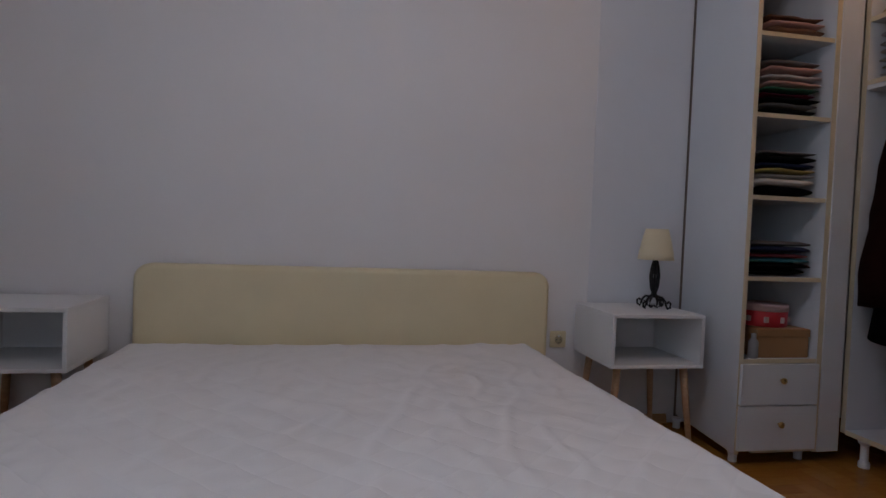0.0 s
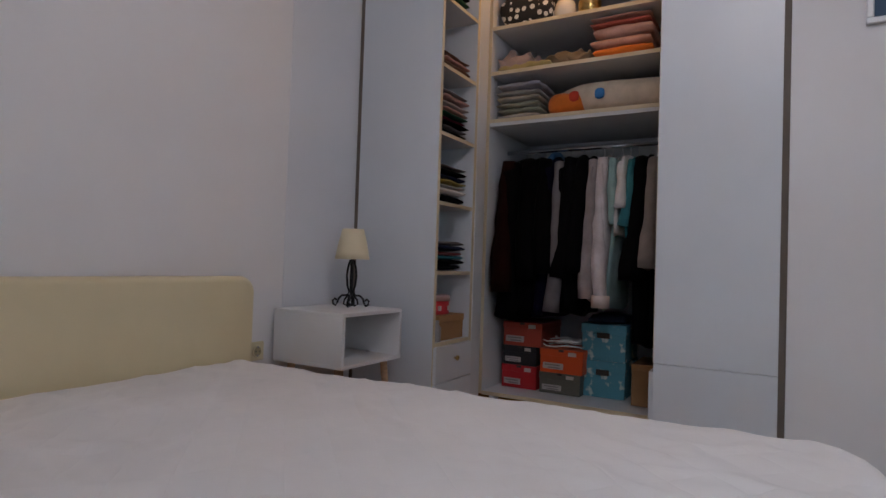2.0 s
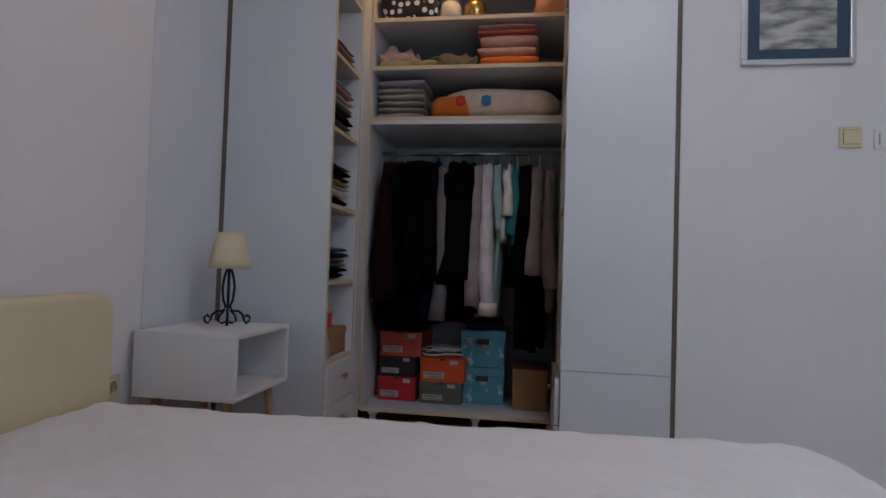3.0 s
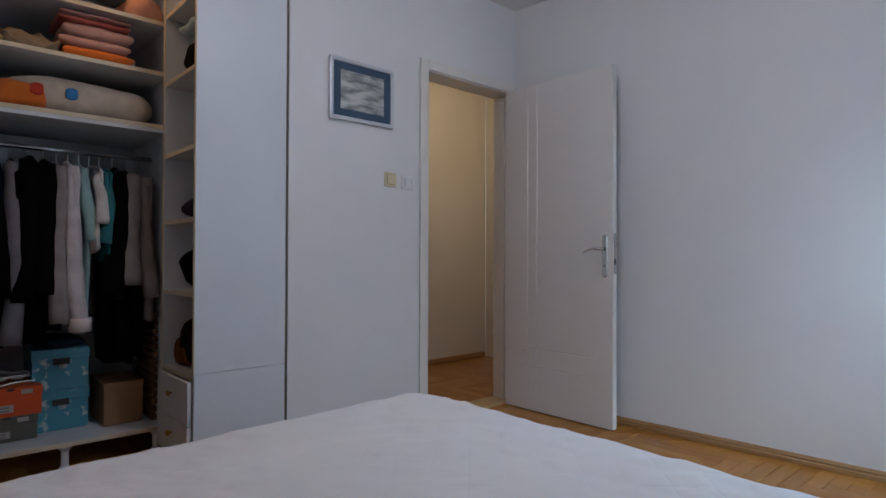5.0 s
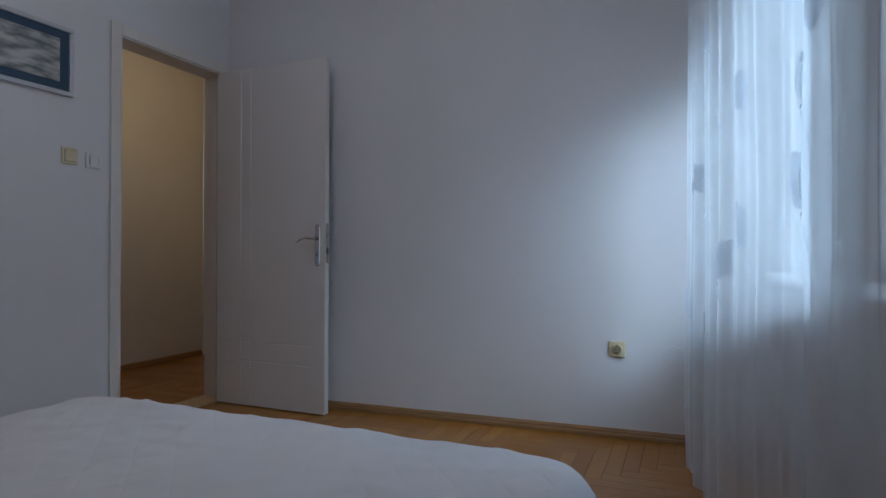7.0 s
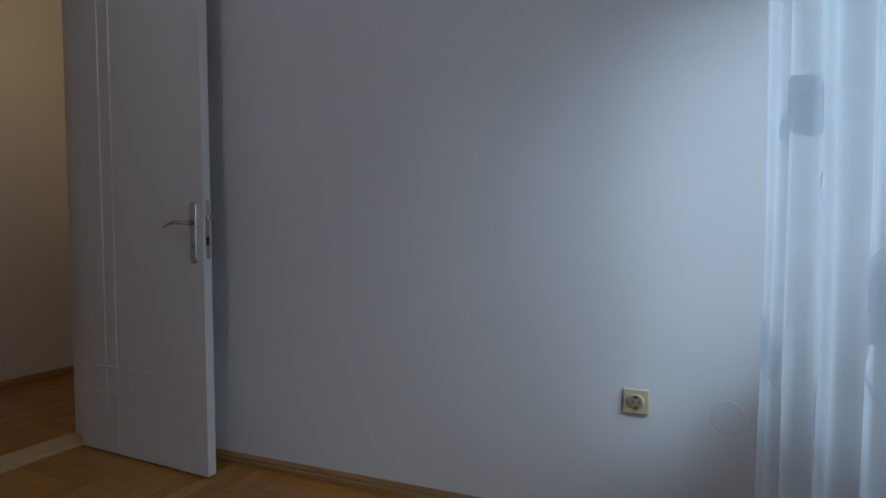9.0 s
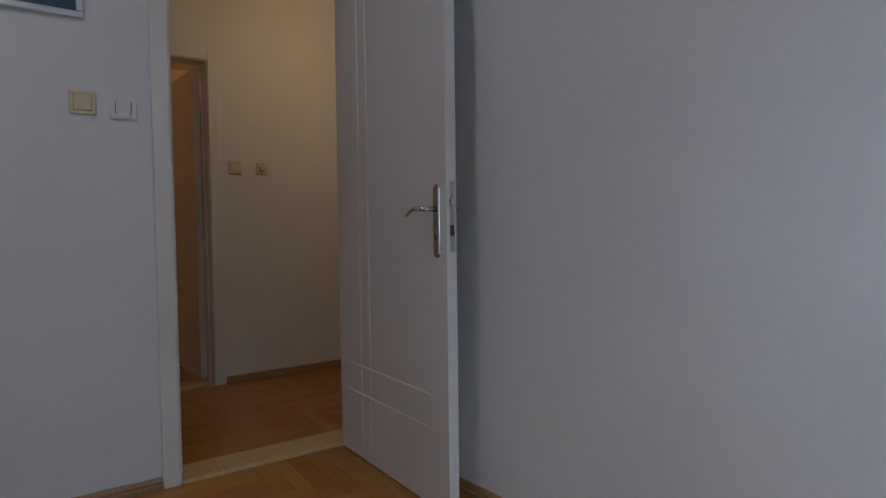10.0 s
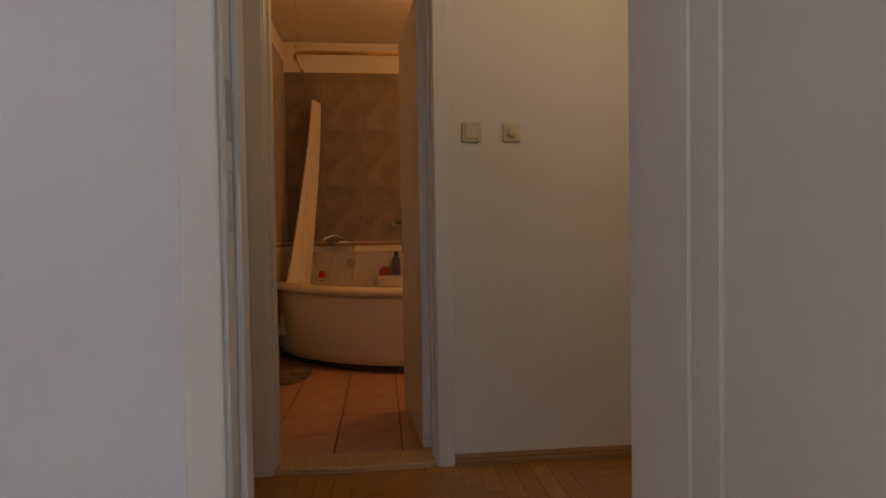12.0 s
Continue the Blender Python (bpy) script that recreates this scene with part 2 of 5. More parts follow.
def single(name, bm, material, at, label, category, group="", smooth=False):
    """A thing that is one mesh, with its origin at its base."""
    bmesh.ops.translate(bm, verts=bm.verts, vec=-Vector(at))
    ob = part(name, bm, material, None, "", smooth)
    ob.location = at
    return tagged(ob, label, category, group)


def setting(name, bm, material, label, category="", smooth=False):
    return tagged(part(name, bm, material, None, "", smooth), label, category or name.split("_")[0], "", "structure")


def box(lo, hi, bevel=0.0, segs=2):
    bm = bmesh.new()
    add_box(bm, lo, hi, bevel, segs)
    return bm


def add_box(bm, lo, hi, bevel=0.0, segs=2):
    c, s = [(a + b) / 2 for a, b in zip(lo, hi)], [abs(b - a) for a, b in zip(lo, hi)]
    m = Matrix.Translation(c) @ Matrix.Diagonal((*s, 1))
    r = bmesh.ops.create_cube(bm, size=1, matrix=m)
    if bevel:
        es = list({e for v in r["verts"] for e in v.link_edges})
        bmesh.ops.bevel(bm, geom=es, offset=min(bevel, min(s) * 0.45), segments=segs, affect="EDGES", profile=0.5)
    return bm


def tube(bm, pts, radius, sides=10, caps=True):
    """A round bar along points; radius may be one number or one for each point."""
    pts = [Vector(p) for p in pts]
    rings = []
    for i, p in enumerate(pts):
        d = (pts[min(i + 1, len(pts) - 1)] - pts[max(i - 1, 0)]).normalized()
        up = Vector((0, 0, 1)) if abs(d.z) < 0.9 else Vector((1, 0, 0))
        u = d.cross(up).normalized()
        w = d.cross(u)
        r = radius[i] if isinstance(radius, (list, tuple)) else radius
        rings.append([bm.verts.new(p + r * (math.cos(a) * u + math.sin(a) * w)) for a in (2 * math.pi * k / sides for k in range(sides))])
    for a, b in zip(rings, rings[1:]):
        for k in range(sides):
            bm.faces.new((a[k], a[(k + 1) % sides], b[(k + 1) % sides], b[k]))
    if caps:
        bm.faces.new(rings[0])
        bm.faces.new(rings[-1])
    return bm


def lathe(profile, at, sides=24):
    bm = bmesh.new()
    rings = [[bm.verts.new((at[0] + r * math.cos(2 * math.pi * k / sides), at[1] + r * math.sin(2 * math.pi * k / sides), at[2] + z)) for k in range(sides)] for r, z in profile]
    for a, b in zip(rings, rings[1:]):
        for k in range(sides):
            bm.faces.new((a[k], a[(k + 1) % sides], b[(k + 1) % sides], b[k]))
    bm.faces.new(rings[0])
    bm.faces.new(rings[-1])
    return bm


def crumple(bm, amount, scale, seed):
    for v in bm.verts:
        v.co += amount * Vector(noise.noise_vector(v.co * scale + Vector((seed, seed * 1.7, 0))))
    return bm


def crumpled(lo, hi, seed):
    """A cloth dropped in a heap: deep soft folds with small creases on them."""
    bm = soft_slab(lo, hi, seed, 0.0, 15)
    for v in bm.verts:
        if v.co.z > lo[2] + 0.004:
            v.co.z += (hi[2] - lo[2]) * 0.9 * (abs(noise.noise(v.co * 11 + Vector((seed, 0, 0)))) - 0.25)
            v.co += 0.016 * Vector(noise.noise_vector(v.co * 26 + Vector((0, seed, 0))))
            v.co.z = max(v.co.z, lo[2] + 0.002)
    return bm


def soft_slab(lo, hi, seed, amount=0.006, cuts=5):
    """A folded cloth: a puffed slab with rounded, uneven edges."""
    bm = bmesh.new()
    add_box(bm, lo, hi)
    bmesh.ops.subdivide_edges(bm, edges=bm.edges, cuts=cuts, use_grid_fill=True)
    c = Vector([(a + b) / 2 for a, b in zip(lo, hi)])
    h = Vector([(b - a) / 2 for a, b in zip(lo, hi)])
    for v in bm.verts:
        q = Vector([(v.co[i] - c[i]) / h[i] for i in range(3)])
        k = 1 - 0.07 * (abs(q.x) ** 4 * abs(q.z) ** 2 + abs(q.y) ** 4 * abs(q.z) ** 2)
        v.co = Vector((c.x + h.x * q.x * k, c.y + h.y * q.y * k, c.z + h.z * q.z * (1 - 0.28 * max(abs(q.x), abs(q.y)) ** 6)))
    crumple(bm, amount, 14, seed)
    return bm


# ---- large structure ----
H = 2.71
X0, XW, XH, XB = -0.44, 2.80, 4.20, 7.15


def yb(x):
    """The back wall runs a little out of square."""
    return -3.900 + 0.0625 * x


def slab(pts, z0, z1):
    """An upright prism on a plan outline."""
    bm = bmesh.new()
    lo = [bm.verts.new((x, y, z0)) for x, y in pts]
    hi = [bm.verts.new((x, y, z1)) for x, y in pts]
    bm.faces.new(lo)
    bm.faces.new(hi)
    for i in range(len(pts)):
        j = (i + 1) % len(pts)
        bm.faces.new((lo[i], lo[j], hi[j], hi[i]))
    return bm


def wall_x(name, x0, x1, y0, y1, openings, material, label, top=H):
    """A wall of thickness x0..x1 along y, with openings (ya, yb, za, zb) going through it."""
    bm = bmesh.new()
    y = y0
    for a, b, za, zb in sorted(openings):
        add_box(bm, (x0, y, 0), (x1, a, top))
        if za > 0:
            add_box(bm, (x0, a, 0), (x1, b, za))
        if zb < top:
            add_box(bm, (x0, a, zb), (x1, b, top))
        y = b
    add_box(bm, (x0, y, 0), (x1, y1, top))
    return setting(name, bm, material, label)


setting("floor", box((-0.9, -5.2, -0.12), (XH + 0.14, 0.2, -0.010)), SUBFLOOR, "dark base under the oak parquet")
setting("bathroom_floor", box((XH + 0.142, -4.6, -0.12), (7.4, -1.9, -0.012)), GROUT, "brown grout bed under bathroom tiles", "floor")
setting("ceiling", box((-0.9, -5.2, H), (XH, 0.2, H + 0.12)), CEIL, "white painted flat ceiling")
setting("ceiling_bathroom", box((XH + 0.002, -4.6, H), (7.4, -1.9, H + 0.12)), HALLWALL, "painted bathroom ceiling", "ceiling")
setting("wall_north", box((-0.9, 0, 0), (4.06, 0.18, H)), WALL, "plain matt white wall behind the bed")
# thin layer over the wall, slightly darker and bluer than the rest
setting("wall_north_panel", box((2.292, -0.003, 0.0), (2.795, -0.0002, H - 0.002)), WALLCOOL, "slightly cooler, darker white stretch of wall", "wall")
setting("wall_south", slab([(X0 - 0.1, yb(X0 - 0.1)), (XW, yb(XW)), (XW, yb(XW) - 0.25), (X0 - 0.1, yb(X0) - 0.25)], 0, H), WALL, "plain matt white wall behind the open door")
wall_x("wall_west", X0 - 0.28, X0, -4.3, 0.0, [(-3.76, -2.02, 0.88, 2.13)], WALL, "white wall with the curtained window")
DY0, DY1, DZ = -3.690, -2.915, 2.130
BD0, BD1 = -3.400, -2.718
wall_x("wall_east", XW, XW + 0.15, -4.9, -2.012, [(DY0, DY1, 0, DZ)], WALL, "white wall with the doorway and framed picture")
wall_x("wall_hall", XH, XH + 0.14, -4.9, -2.04, [(BD0, BD1, 0, 2.035)], HALLWALL, "cream hall wall with the bathroom doorway")
setting("wall_hall_end", box((2.952, -5.0, 0), (XH - 0.002, -4.9, H)), HALLWALL, "plain cream end wall of the hall")
setting("wall_hall_north", box((2.952, -2.14, 0), (XH - 0.002, -2.04, H)), HALLWALL, "plain cream wall closing the hall")
setting("wall_closet_back", box((3.92, -2.038, 0), (4.06, 0, H)), WALL, "white wall behind the wardrobe")
setting("wall_bath_back", box((XB, -4.5, 0), (XB + 0.12, -1.95, 2.70)), HALLWALL, "painted bathroom wall above tiles", "wall")
setting("wall_bath_north", box((XH + 0.142, -2.33, 0), (XB, -2.21, 2.70)), HALLWALL, "painted bathroom side wall", "wall")
setting("wall_bath_south", box((XH + 0.142, -4.4, 0), (XB, -4.28, 2.70)), HALLWALL, "painted bathroom side wall", "wall")


def skirting(name, a, b, side, label, h=0.047, d=0.013):
    """A moulded skirting board from a to b, standing out towards side."""
    a, b, s = Vector((*a, 0)), Vector((*b, 0)), Vector((*side, 0)).normalized()
    bm = bmesh.new()
    prof = [(0.0, 0.001), (d + 0.004, 0.001), (d + 0.004, 0.018), (d, 0.024), (d, h - 0.014), (d * 0.45, h), (0.0, h)]
    ra = [bm.verts.new(a + s * (p[0] + 0.0005) + Vector((0, 0, p[1]))) for p in prof]
    rb = [bm.verts.new(b + s * (p[0] + 0.0005) + Vector((0, 0, p[1]))) for p in prof]
    for i in range(len(prof)):
        j = (i + 1) % len(prof)
        bm.faces.new((ra[i], ra[j], rb[j], rb[i]))
    bm.faces.new(ra)
    bm.faces.new(rb)
    return setting(name, bm, SKIRT, label, "skirting")


skirting("baseboard", (-0.60, yb(-0.60)), (2.785, yb(2.785)), (0, 1), "oak skirting board along white wall")
skirting("baseboard", (XW, -2.86), (XW, -2.016), (-1, 0), "oak skirting board beside the doorway")
skirting("baseboard", (XH, -4.88), (XH, -3.465), (-1, 0), "oak skirting board along cream hall wall")
skirting("baseboard", (XH, -2.654), (XH, -2.15), (-1, 0), "oak skirting board along cream hall wall")
skirting("baseboard", (-0.60, 0), (2.75, 0), (0, -1), "oak skirting board behind the bed")


def door_frame(name, x0, x1, ya, yc, top, w, label, w2=0.075):
    """Jamb lining and casings on both faces of a wall x0..x1 round the opening ya..yc."""
    root = thing(name, (x0, ya, 0), label, "door frame", "", "structure")
    j = 0.012
    part("jamb", box((x0 - 0.004, ya, 0), (x1 + 0.004, ya + j, top), 0.003), FRAMEPAINT, root)
    part("jamb", box((x0 - 0.004, yc - j, 0), (x1 + 0.004, yc, top), 0.003), FRAMEPAINT, root)
    part("head_jamb", box((x0 - 0.004, ya + j, top - j), (x1 + 0.004, yc - j, top), 0.003), FRAMEPAINT, root)
    for xa, xb in ((x0 - 0.016, x0 - 0.004), (x1 + 0.004, x1 + 0.016)):
        for y0, y1 in ((ya - w2 + 0.012, ya + 0.005), (yc - 0.005, yc + w - 0.012)):
            bm = box((xa, y0, 0), (xb, y1, top + w - 0.012), 0.004)
            part("casing", bm, FRAMEPAINT, root)
        part("head_casing", box((xa, ya + 0.0055, top - 0.005), (xb, yc - 0.0055, top + w - 0.012), 0.004), FRAMEPAINT, root)
    # rubber-dark stop strip inside the lining
    part("door_stop", box((x0 + 0.05, yc - j - 0.012, 0), (x0 + 0.10, yc - j, top - j), 0.002), FRAMEPAINT, root)
    part("door_stop", box((x0 + 0.05, ya + j, 0), (x0 + 0.10, ya + j + 0.012, top - j), 0.002), FRAMEPAINT, root)
    return root


fr = door_frame("door_frame_1", XW, XW + 0.15, DY0, DY1, DZ, 0.070, "off-white painted frame of the bedroom doorway", 0.034)
for z in (1.02, 1.17):
    part("strike_plate", box((XW + 0.012, DY1 - 0.0145, z - 0.05), (XW + 0.034, DY1 - 0.0125, z + 0.05)), CHROME, fr, "worn metal strike plate")
door_frame("door_frame_2", XH, XH + 0.14, BD0, BD1, 2.035, 0.075, "off-white painted frame of the bathroom doorway")
setting("threshold_1", box((XW - 0.01, DY0 + 0.012, -0.012), (XW + 0.16, DY1 - 0.012, 0.014), 0.005), THRESH, "pale wooden threshold strip in the doorway", "threshold")
setting("threshold_2", box((XH - 0.01, BD0 + 0.013, -0.014), (XH + 0.15, BD1 - 0.013, 0.022), 0.006), THRESH, "wooden threshold of the bathroom doorway", "threshold")


def lever(root, x, y, z, side, reach):
    """A long-plate lever handle; the face looks along y by side, the lever reaches along x by reach."""
    bm = bmesh.new()
    rings = []
    for w, d in ((0.0185, 0.0), (0.0185, 0.004), (0.0165, 0.0075), (0.0125, 0.0095)):
        row = []
        for zc, a0 in ((z + 0.085 - 0.0185, 0), (z - 0.165 + 0.0185, math.pi)):
            row += [bm.verts.new((x + w * math.cos(a0 + math.pi * k / 10), y + side * d, zc + w * math.sin(a0 + math.pi * k / 10))) for k in range(11)]
        rings.append(row)
    for a, b in zip(rings, rings[1:]):
        for k in range(len(a)):
            bm.faces.new((a[k], a[(k + 1) % len(a)], b[(k + 1) % len(a)], b[k]))
    bm.faces.new(rings[0])
    bm.faces.new(rings[-1])
    h = part("handle_plate", bm, CHROME, root, "chrome handle plate")
    bm = bmesh.new()
    s = 1 if reach > 0 else -1
    tube(bm, [(x, y + side * 0.008, z), (x, y + side * 0.052, z), (x + s * 0.012, y + side * 0.060, z + 0.001), (x + s * 0.042, y + side * 0.062, z + 0.003), (x + s * 0.080, y + side * 0.060, z - 0.006), (x + s * 0.112, y + side * 0.056, z - 0.022)],
         [0.0095, 0.0085, 0.009, 0.0075, 0.0055, 0.0035], 12)
    part("lever", bm, CHROME, h, smooth=True)
    part("keyhole", box((x - 0.003, y + side * 0.0085, z - 0.104), (x + 0.003, y + side * 0.0102, z - 0.088), 0.002), DARK, h)


# bedroom door, swung open towards the back wall
LX0, LX1, LY0, LY1 = 1.957, 2.772, -3.642, -3.600
door = thing("door_1", (LX1, LY1, 0), "open off-white door leaf with pressed line grooves", "door", "", "structure")
bm = bmesh.new()
gx, gz = (2.505, 2.582), (0.285, 0.405)


def grooved_face(bm, y, depth):
    """The leaf as a grid of panels with shallow V grooves cut between them."""
    g = 0.005
    cuts_x = [LX0, 2.03, 2.14] + [c + d for c in gx for d in (-g, 0, g)] + [LX1]
    cuts_x = sorted(set(cuts_x + [2.62]))
    cuts_z = sorted([0.008, 0.20, 1.90, 2.115] + [c + d for c in gz for d in (-g, 0, g)])
    grid = []
    for z in cuts_z:
        row = []
        for x in cuts_x:
            dy = 0.0
            if any(abs(x - c) < 1e-6 for c in gx) and 0.20 <= z <= 1.90:
                dy = depth
            if any(abs(z - c) < 1e-6 for c in gz) and 2.14 <= x <= 2.62:
                dy = depth
            row.append(bm.verts.new((x, y - dy, z)))
        grid.append(row)
    for r0, r1 in zip(grid, grid[1:]):
        for i in range(len(r0) - 1):
            bm.faces.new((r0[i], r0[i + 1], r1[i + 1], r1[i]))
    return grid


grid = grooved_face(bm, LY1, 0.005)
part("leaf_face", bm, DOORPAINT, door)
part("leaf_core", box((LX0, LY0, 0.008), (LX1, LY1 - 0.0055, 2.115), 0.002), DOORPAINT, door)
bm = bmesh.new()
add_box(bm, (LX0 - 0.001, LY1 - 0.006, 0.008), (LX0 + 0.003, LY1 - 0.0002, 2.115))
part("leaf_lipping", bm, DOORPAINT, door)
lever(door, 2.006, LY1, 1.045, 1, 1)
lever(door, 2.006, LY0, 1.045, -1, 1)
lk = part("lock_faceplate", box((LX0 - 0.003, -3.632, 0.90), (LX0 - 0.0012, -3.612, 1.135), 0.001), CHROME, door, "brushed metal lock plate on the edge")
part("latch_bolt", box((LX0 - 0.014, -3.628, 1.055), (LX0 - 0.003, -3.616, 1.08), 0.003), CHROME, lk)
part("dead_bolt", box((LX0 - 0.006, -3.629, 0.955), (LX0 - 0.003, -3.615, 0.99), 0.001), DARK, lk)
for z in (0.25, 1.85):
    bm = bmesh.new()
    tube(bm, [(LX1 + 0.006, LY0 - 0.004, z - 0.045), (LX1 + 0.006, LY0 - 0.004, z + 0.045)], 0.006, 10)
    part("hinge", bm, CHROME, door, smooth=True)

# bathroom door, open into the bathroom
bd = thing("door_2", (4.34, -3.353, 0), "beige bathroom door leaf standing open, chrome handle", "door", "", "structure")
part("leaf", box((4.345, -3.383, 0.026), (5.03, -3.343, 2.010), 0.003), FRAMEPAINT, bd)
for z in (0.30, 0.42):
    part("groove_line", box((4.49, -3.3432, z), (4.94, -3.3420, z + 0.006)), FRAMEPAINT, bd)
lever(bd, 4.97, -3.343, 1.03, 1, -1)
bd.rotation_euler = (0, 0, radians(4.6))

# ---- window and curtains ----
win = thing("window_1", (X0 - 0.14, -2.35, 0.78), "white plastic double casement window behind sheer curtains", "window", "", "structure")
for y0, y1, z0, z1 in ((-3.76, -3.69, 0.88, 2.13), (-2.09, -2.02, 0.88, 2.13), (-2.93, -2.85, 0.95, 2.06)):
    part("window_frame", box((X0 - 0.18, y0, z0), (X0 - 0.10, y1, z1), 0.006), PVC, win)
for z0, z1 in ((0.88, 0.95), (2.06, 2.13)):
    part("window_frame", box((X0 - 0.18, -3.69, z0), (X0 - 0.10, -2.09, z1), 0.006), PVC, win)
for y0, y1 in ((-3.69, -2.93), (-2.85, -2.09)):
    p = part("pane", box((X0 - 0.15, y0, 0.95), (X0 - 0.144, y1, 2.06)), GLASS, win)
    p.visible_shadow = False
# unseen sill, made extra deep to block light from the lower curtain
part("window_sill", box((X0 - 0.095, -3.78, 0.852), (X0 + 0.125, -1.98, 0.878), 0.006), PVC, win)


def curtain_x(y, z, base, amp, freq, seed):
    w = math.sin(y * freq + 1.3 * math.sin(y * 3.1 + seed)) + 0.45 * math.sin(y * freq * 2.3 + seed)
    calm = 1.0 - 0.6 * min(1, max(0, (y + 3.1) / 0.4))
    spread = (0.75 + 0.25 * (1 - z / 2.6)) * calm * (0.55 + 0.9 * abs(noise.noise(Vector((y * 3.3, 0.15 * z, seed + 20)))))
    return base(y) + amp * spread * w + 0.012 * noise.noise(Vector((y * 4, z * 1.3, seed)))


def hang(name, y0, y1, base, amp, freq, seed, material, label, motifs):
    root = thing(name, (base(y0), (y0 + y1) / 2, 0.03), label, "curtain")
    bm = bmesh.new()
    ny, nz = int((y1 - y0) / 0.011), 26
    grid = [[bm.verts.new((curtain_x(y0 + (y1 - y0) * i / ny, 0.03 + 2.60 * k / nz, base, amp, freq, seed), y0 + (y1 - y0) * i / ny, 0.03 + 2.60 * k / nz)) for i in range(ny + 1)] for k in range(nz + 1)]
    for a, b in zip(grid, grid[1:]):
        for i in range(ny):
            bm.faces.new((a[i], a[i + 1], b[i + 1], b[i]))
    part("fabric", bm, material, root, smooth=True)
    for my, mz, size, tilt in motifs:
        bm = bmesh.new()
        ca, sa = math.cos(tilt), math.sin(tilt)
        rows = []
        for i in range(9):
            u = -1 + 2 * i / 8
            hw = 0.62 * (1 - u * u) ** 0.6 * (1 - 0.25 * u)
            row = []
            for v in (-1, -0.75, -0.5, -0.25, 0, 0.25, 0.5, 0.75, 1):
                a, b = u * size, v * hw * size
                y, z = my + a * ca - b * sa, mz + a * sa + b * ca
                row.append(bm.verts.new((curtain_x(y, z, base, amp, freq, seed) + 0.004, y, z)))
            rows.append(row)
        for a, b in zip(rows, rows[1:]):
            for i in range(8):
                bm.faces.new((a[i], a[i + 1], b[i + 1], b[i]))
        bmesh.ops.remove_doubles(bm, verts=bm.verts, dist=0.0004)
        leaf = part("leaf_motif", bm, SHEERLEAF, root, "pale grey woven leaf motif", True)
        # the woven stem, running slantwise down from the leaf's foot
        bm = bmesh.new()
        rail_pts = []
        for i in range(11):
            f = i / 10
            y, z = my - size * ca * 0.98 + 0.09 * f * (1 if seed < 3 else -1), mz - size * abs(sa) - 0.15 * f * (0.6 + 0.4 * f)
            rail_pts.append([bm.verts.new((curtain_x(y + d, z, base, amp, freq, seed) + 0.004, y + d, z)) for d in (-0.004, 0.004)])
        for a, b in zip(rail_pts, rail_pts[1:]):
            bm.faces.new((a[0], a[1], b[1], b[0]))
        part("stem", bm, SHEERLEAF, leaf, "", True)
    return root


def base_far(y):
    return -0.005 - 0.155 * min(1.9, max(0, y + 3.60)) - (0.05 if y > -2.9 else 0.0) * min(1, (y + 2.9) / 0.5)


def base_near(y):
    return -0.235 - 0.055 * max(0, y + 2.3)


rng = random.Random(5)
hang("sheer_curtain", -3.60, -2.0, base_far, 0.028, 36, 1.0, SHEER, "white sheer voile curtain with grey leaf motifs, hanging in folds", 
     [(-3.45 + 0.19 * i + rng.uniform(-0.04, 0.04), 0.75 + 1.35 * ((i * 0.382) % 1), rng.uniform(0.062, 0.085), rng.uniform(-0.9, 0.9) + 1.57) for i in range(8)]
     + [(-3.35 + 0.21 * i, 0.70 + 1.4 * ((i * 0.618 + 0.4) % 1), rng.uniform(0.062, 0.085), rng.uniform(-0.7, 0.7) + 1.57) for i in range(6)])
hang("sheer_curtain", -2.13, -0.45, base_near, 0.026, 28, 4.0, DRAPE, "greyish white translucent curtain gathered beside the bed", 
     [(-2.1 + 0.2 * i, 1.5 + 0.7 * ((i * 0.55) % 1), 0.08, 1.3) for i in range(4)])
rail = thing("curtain_rail", (-0.15, -2.0, 2.64), "white curtain rail fixed under the ceiling", "curtain rail")
part("track", box((-0.43, -3.80, 2.645), (0.04, -0.25, 2.709), 0.006), PVC, rail)

# ---- closet ----
def shelf_board(parent, lo, hi, edge_axis, edge_side, name="shelf"):
    """A laminate board with a cream edge band on one face."""
    b = part(name, box(lo, hi, 0.001, 1), INNERLAM, parent)
    i = edge_axis
    l2, h2 = list(lo), list(hi)
    l2[i], h2[i] = (lo[i] - 0.002, lo[i] - 0.0002) if edge_side < 0 else (hi[i] + 0.0002, hi[i] + 0.002)
    part("edge_band", box(l2, h2), EDGE, b)
    return b


def drawer(parent, x0, x1, yf, z0, z1, side):
    """A drawer front with a round brass knob; the front looks along y by side."""
    d = part("drawer", box((x0, min(yf, yf + side * 0.018), z0), (x1, max(yf, yf + side * 0.018), z1), 0.002), LAMINATE, parent)
    bm = bmesh.new()
    xc, zc = (x0 + x1) / 2, (z0 + z1) / 2 + 0.02
    y = yf + side * 0.018
    tube(bm, [(xc, y, zc), (xc, y + side * 0.010, zc), (xc, y + side * 0.014, zc), (xc, y + side * 0.022, zc), (xc, y + side * 0.026, zc)], [0.005, 0.005, 0.013, 0.013, 0.006], 14)
    part("knob", bm, BRASS, d, "small round brass knob", True)


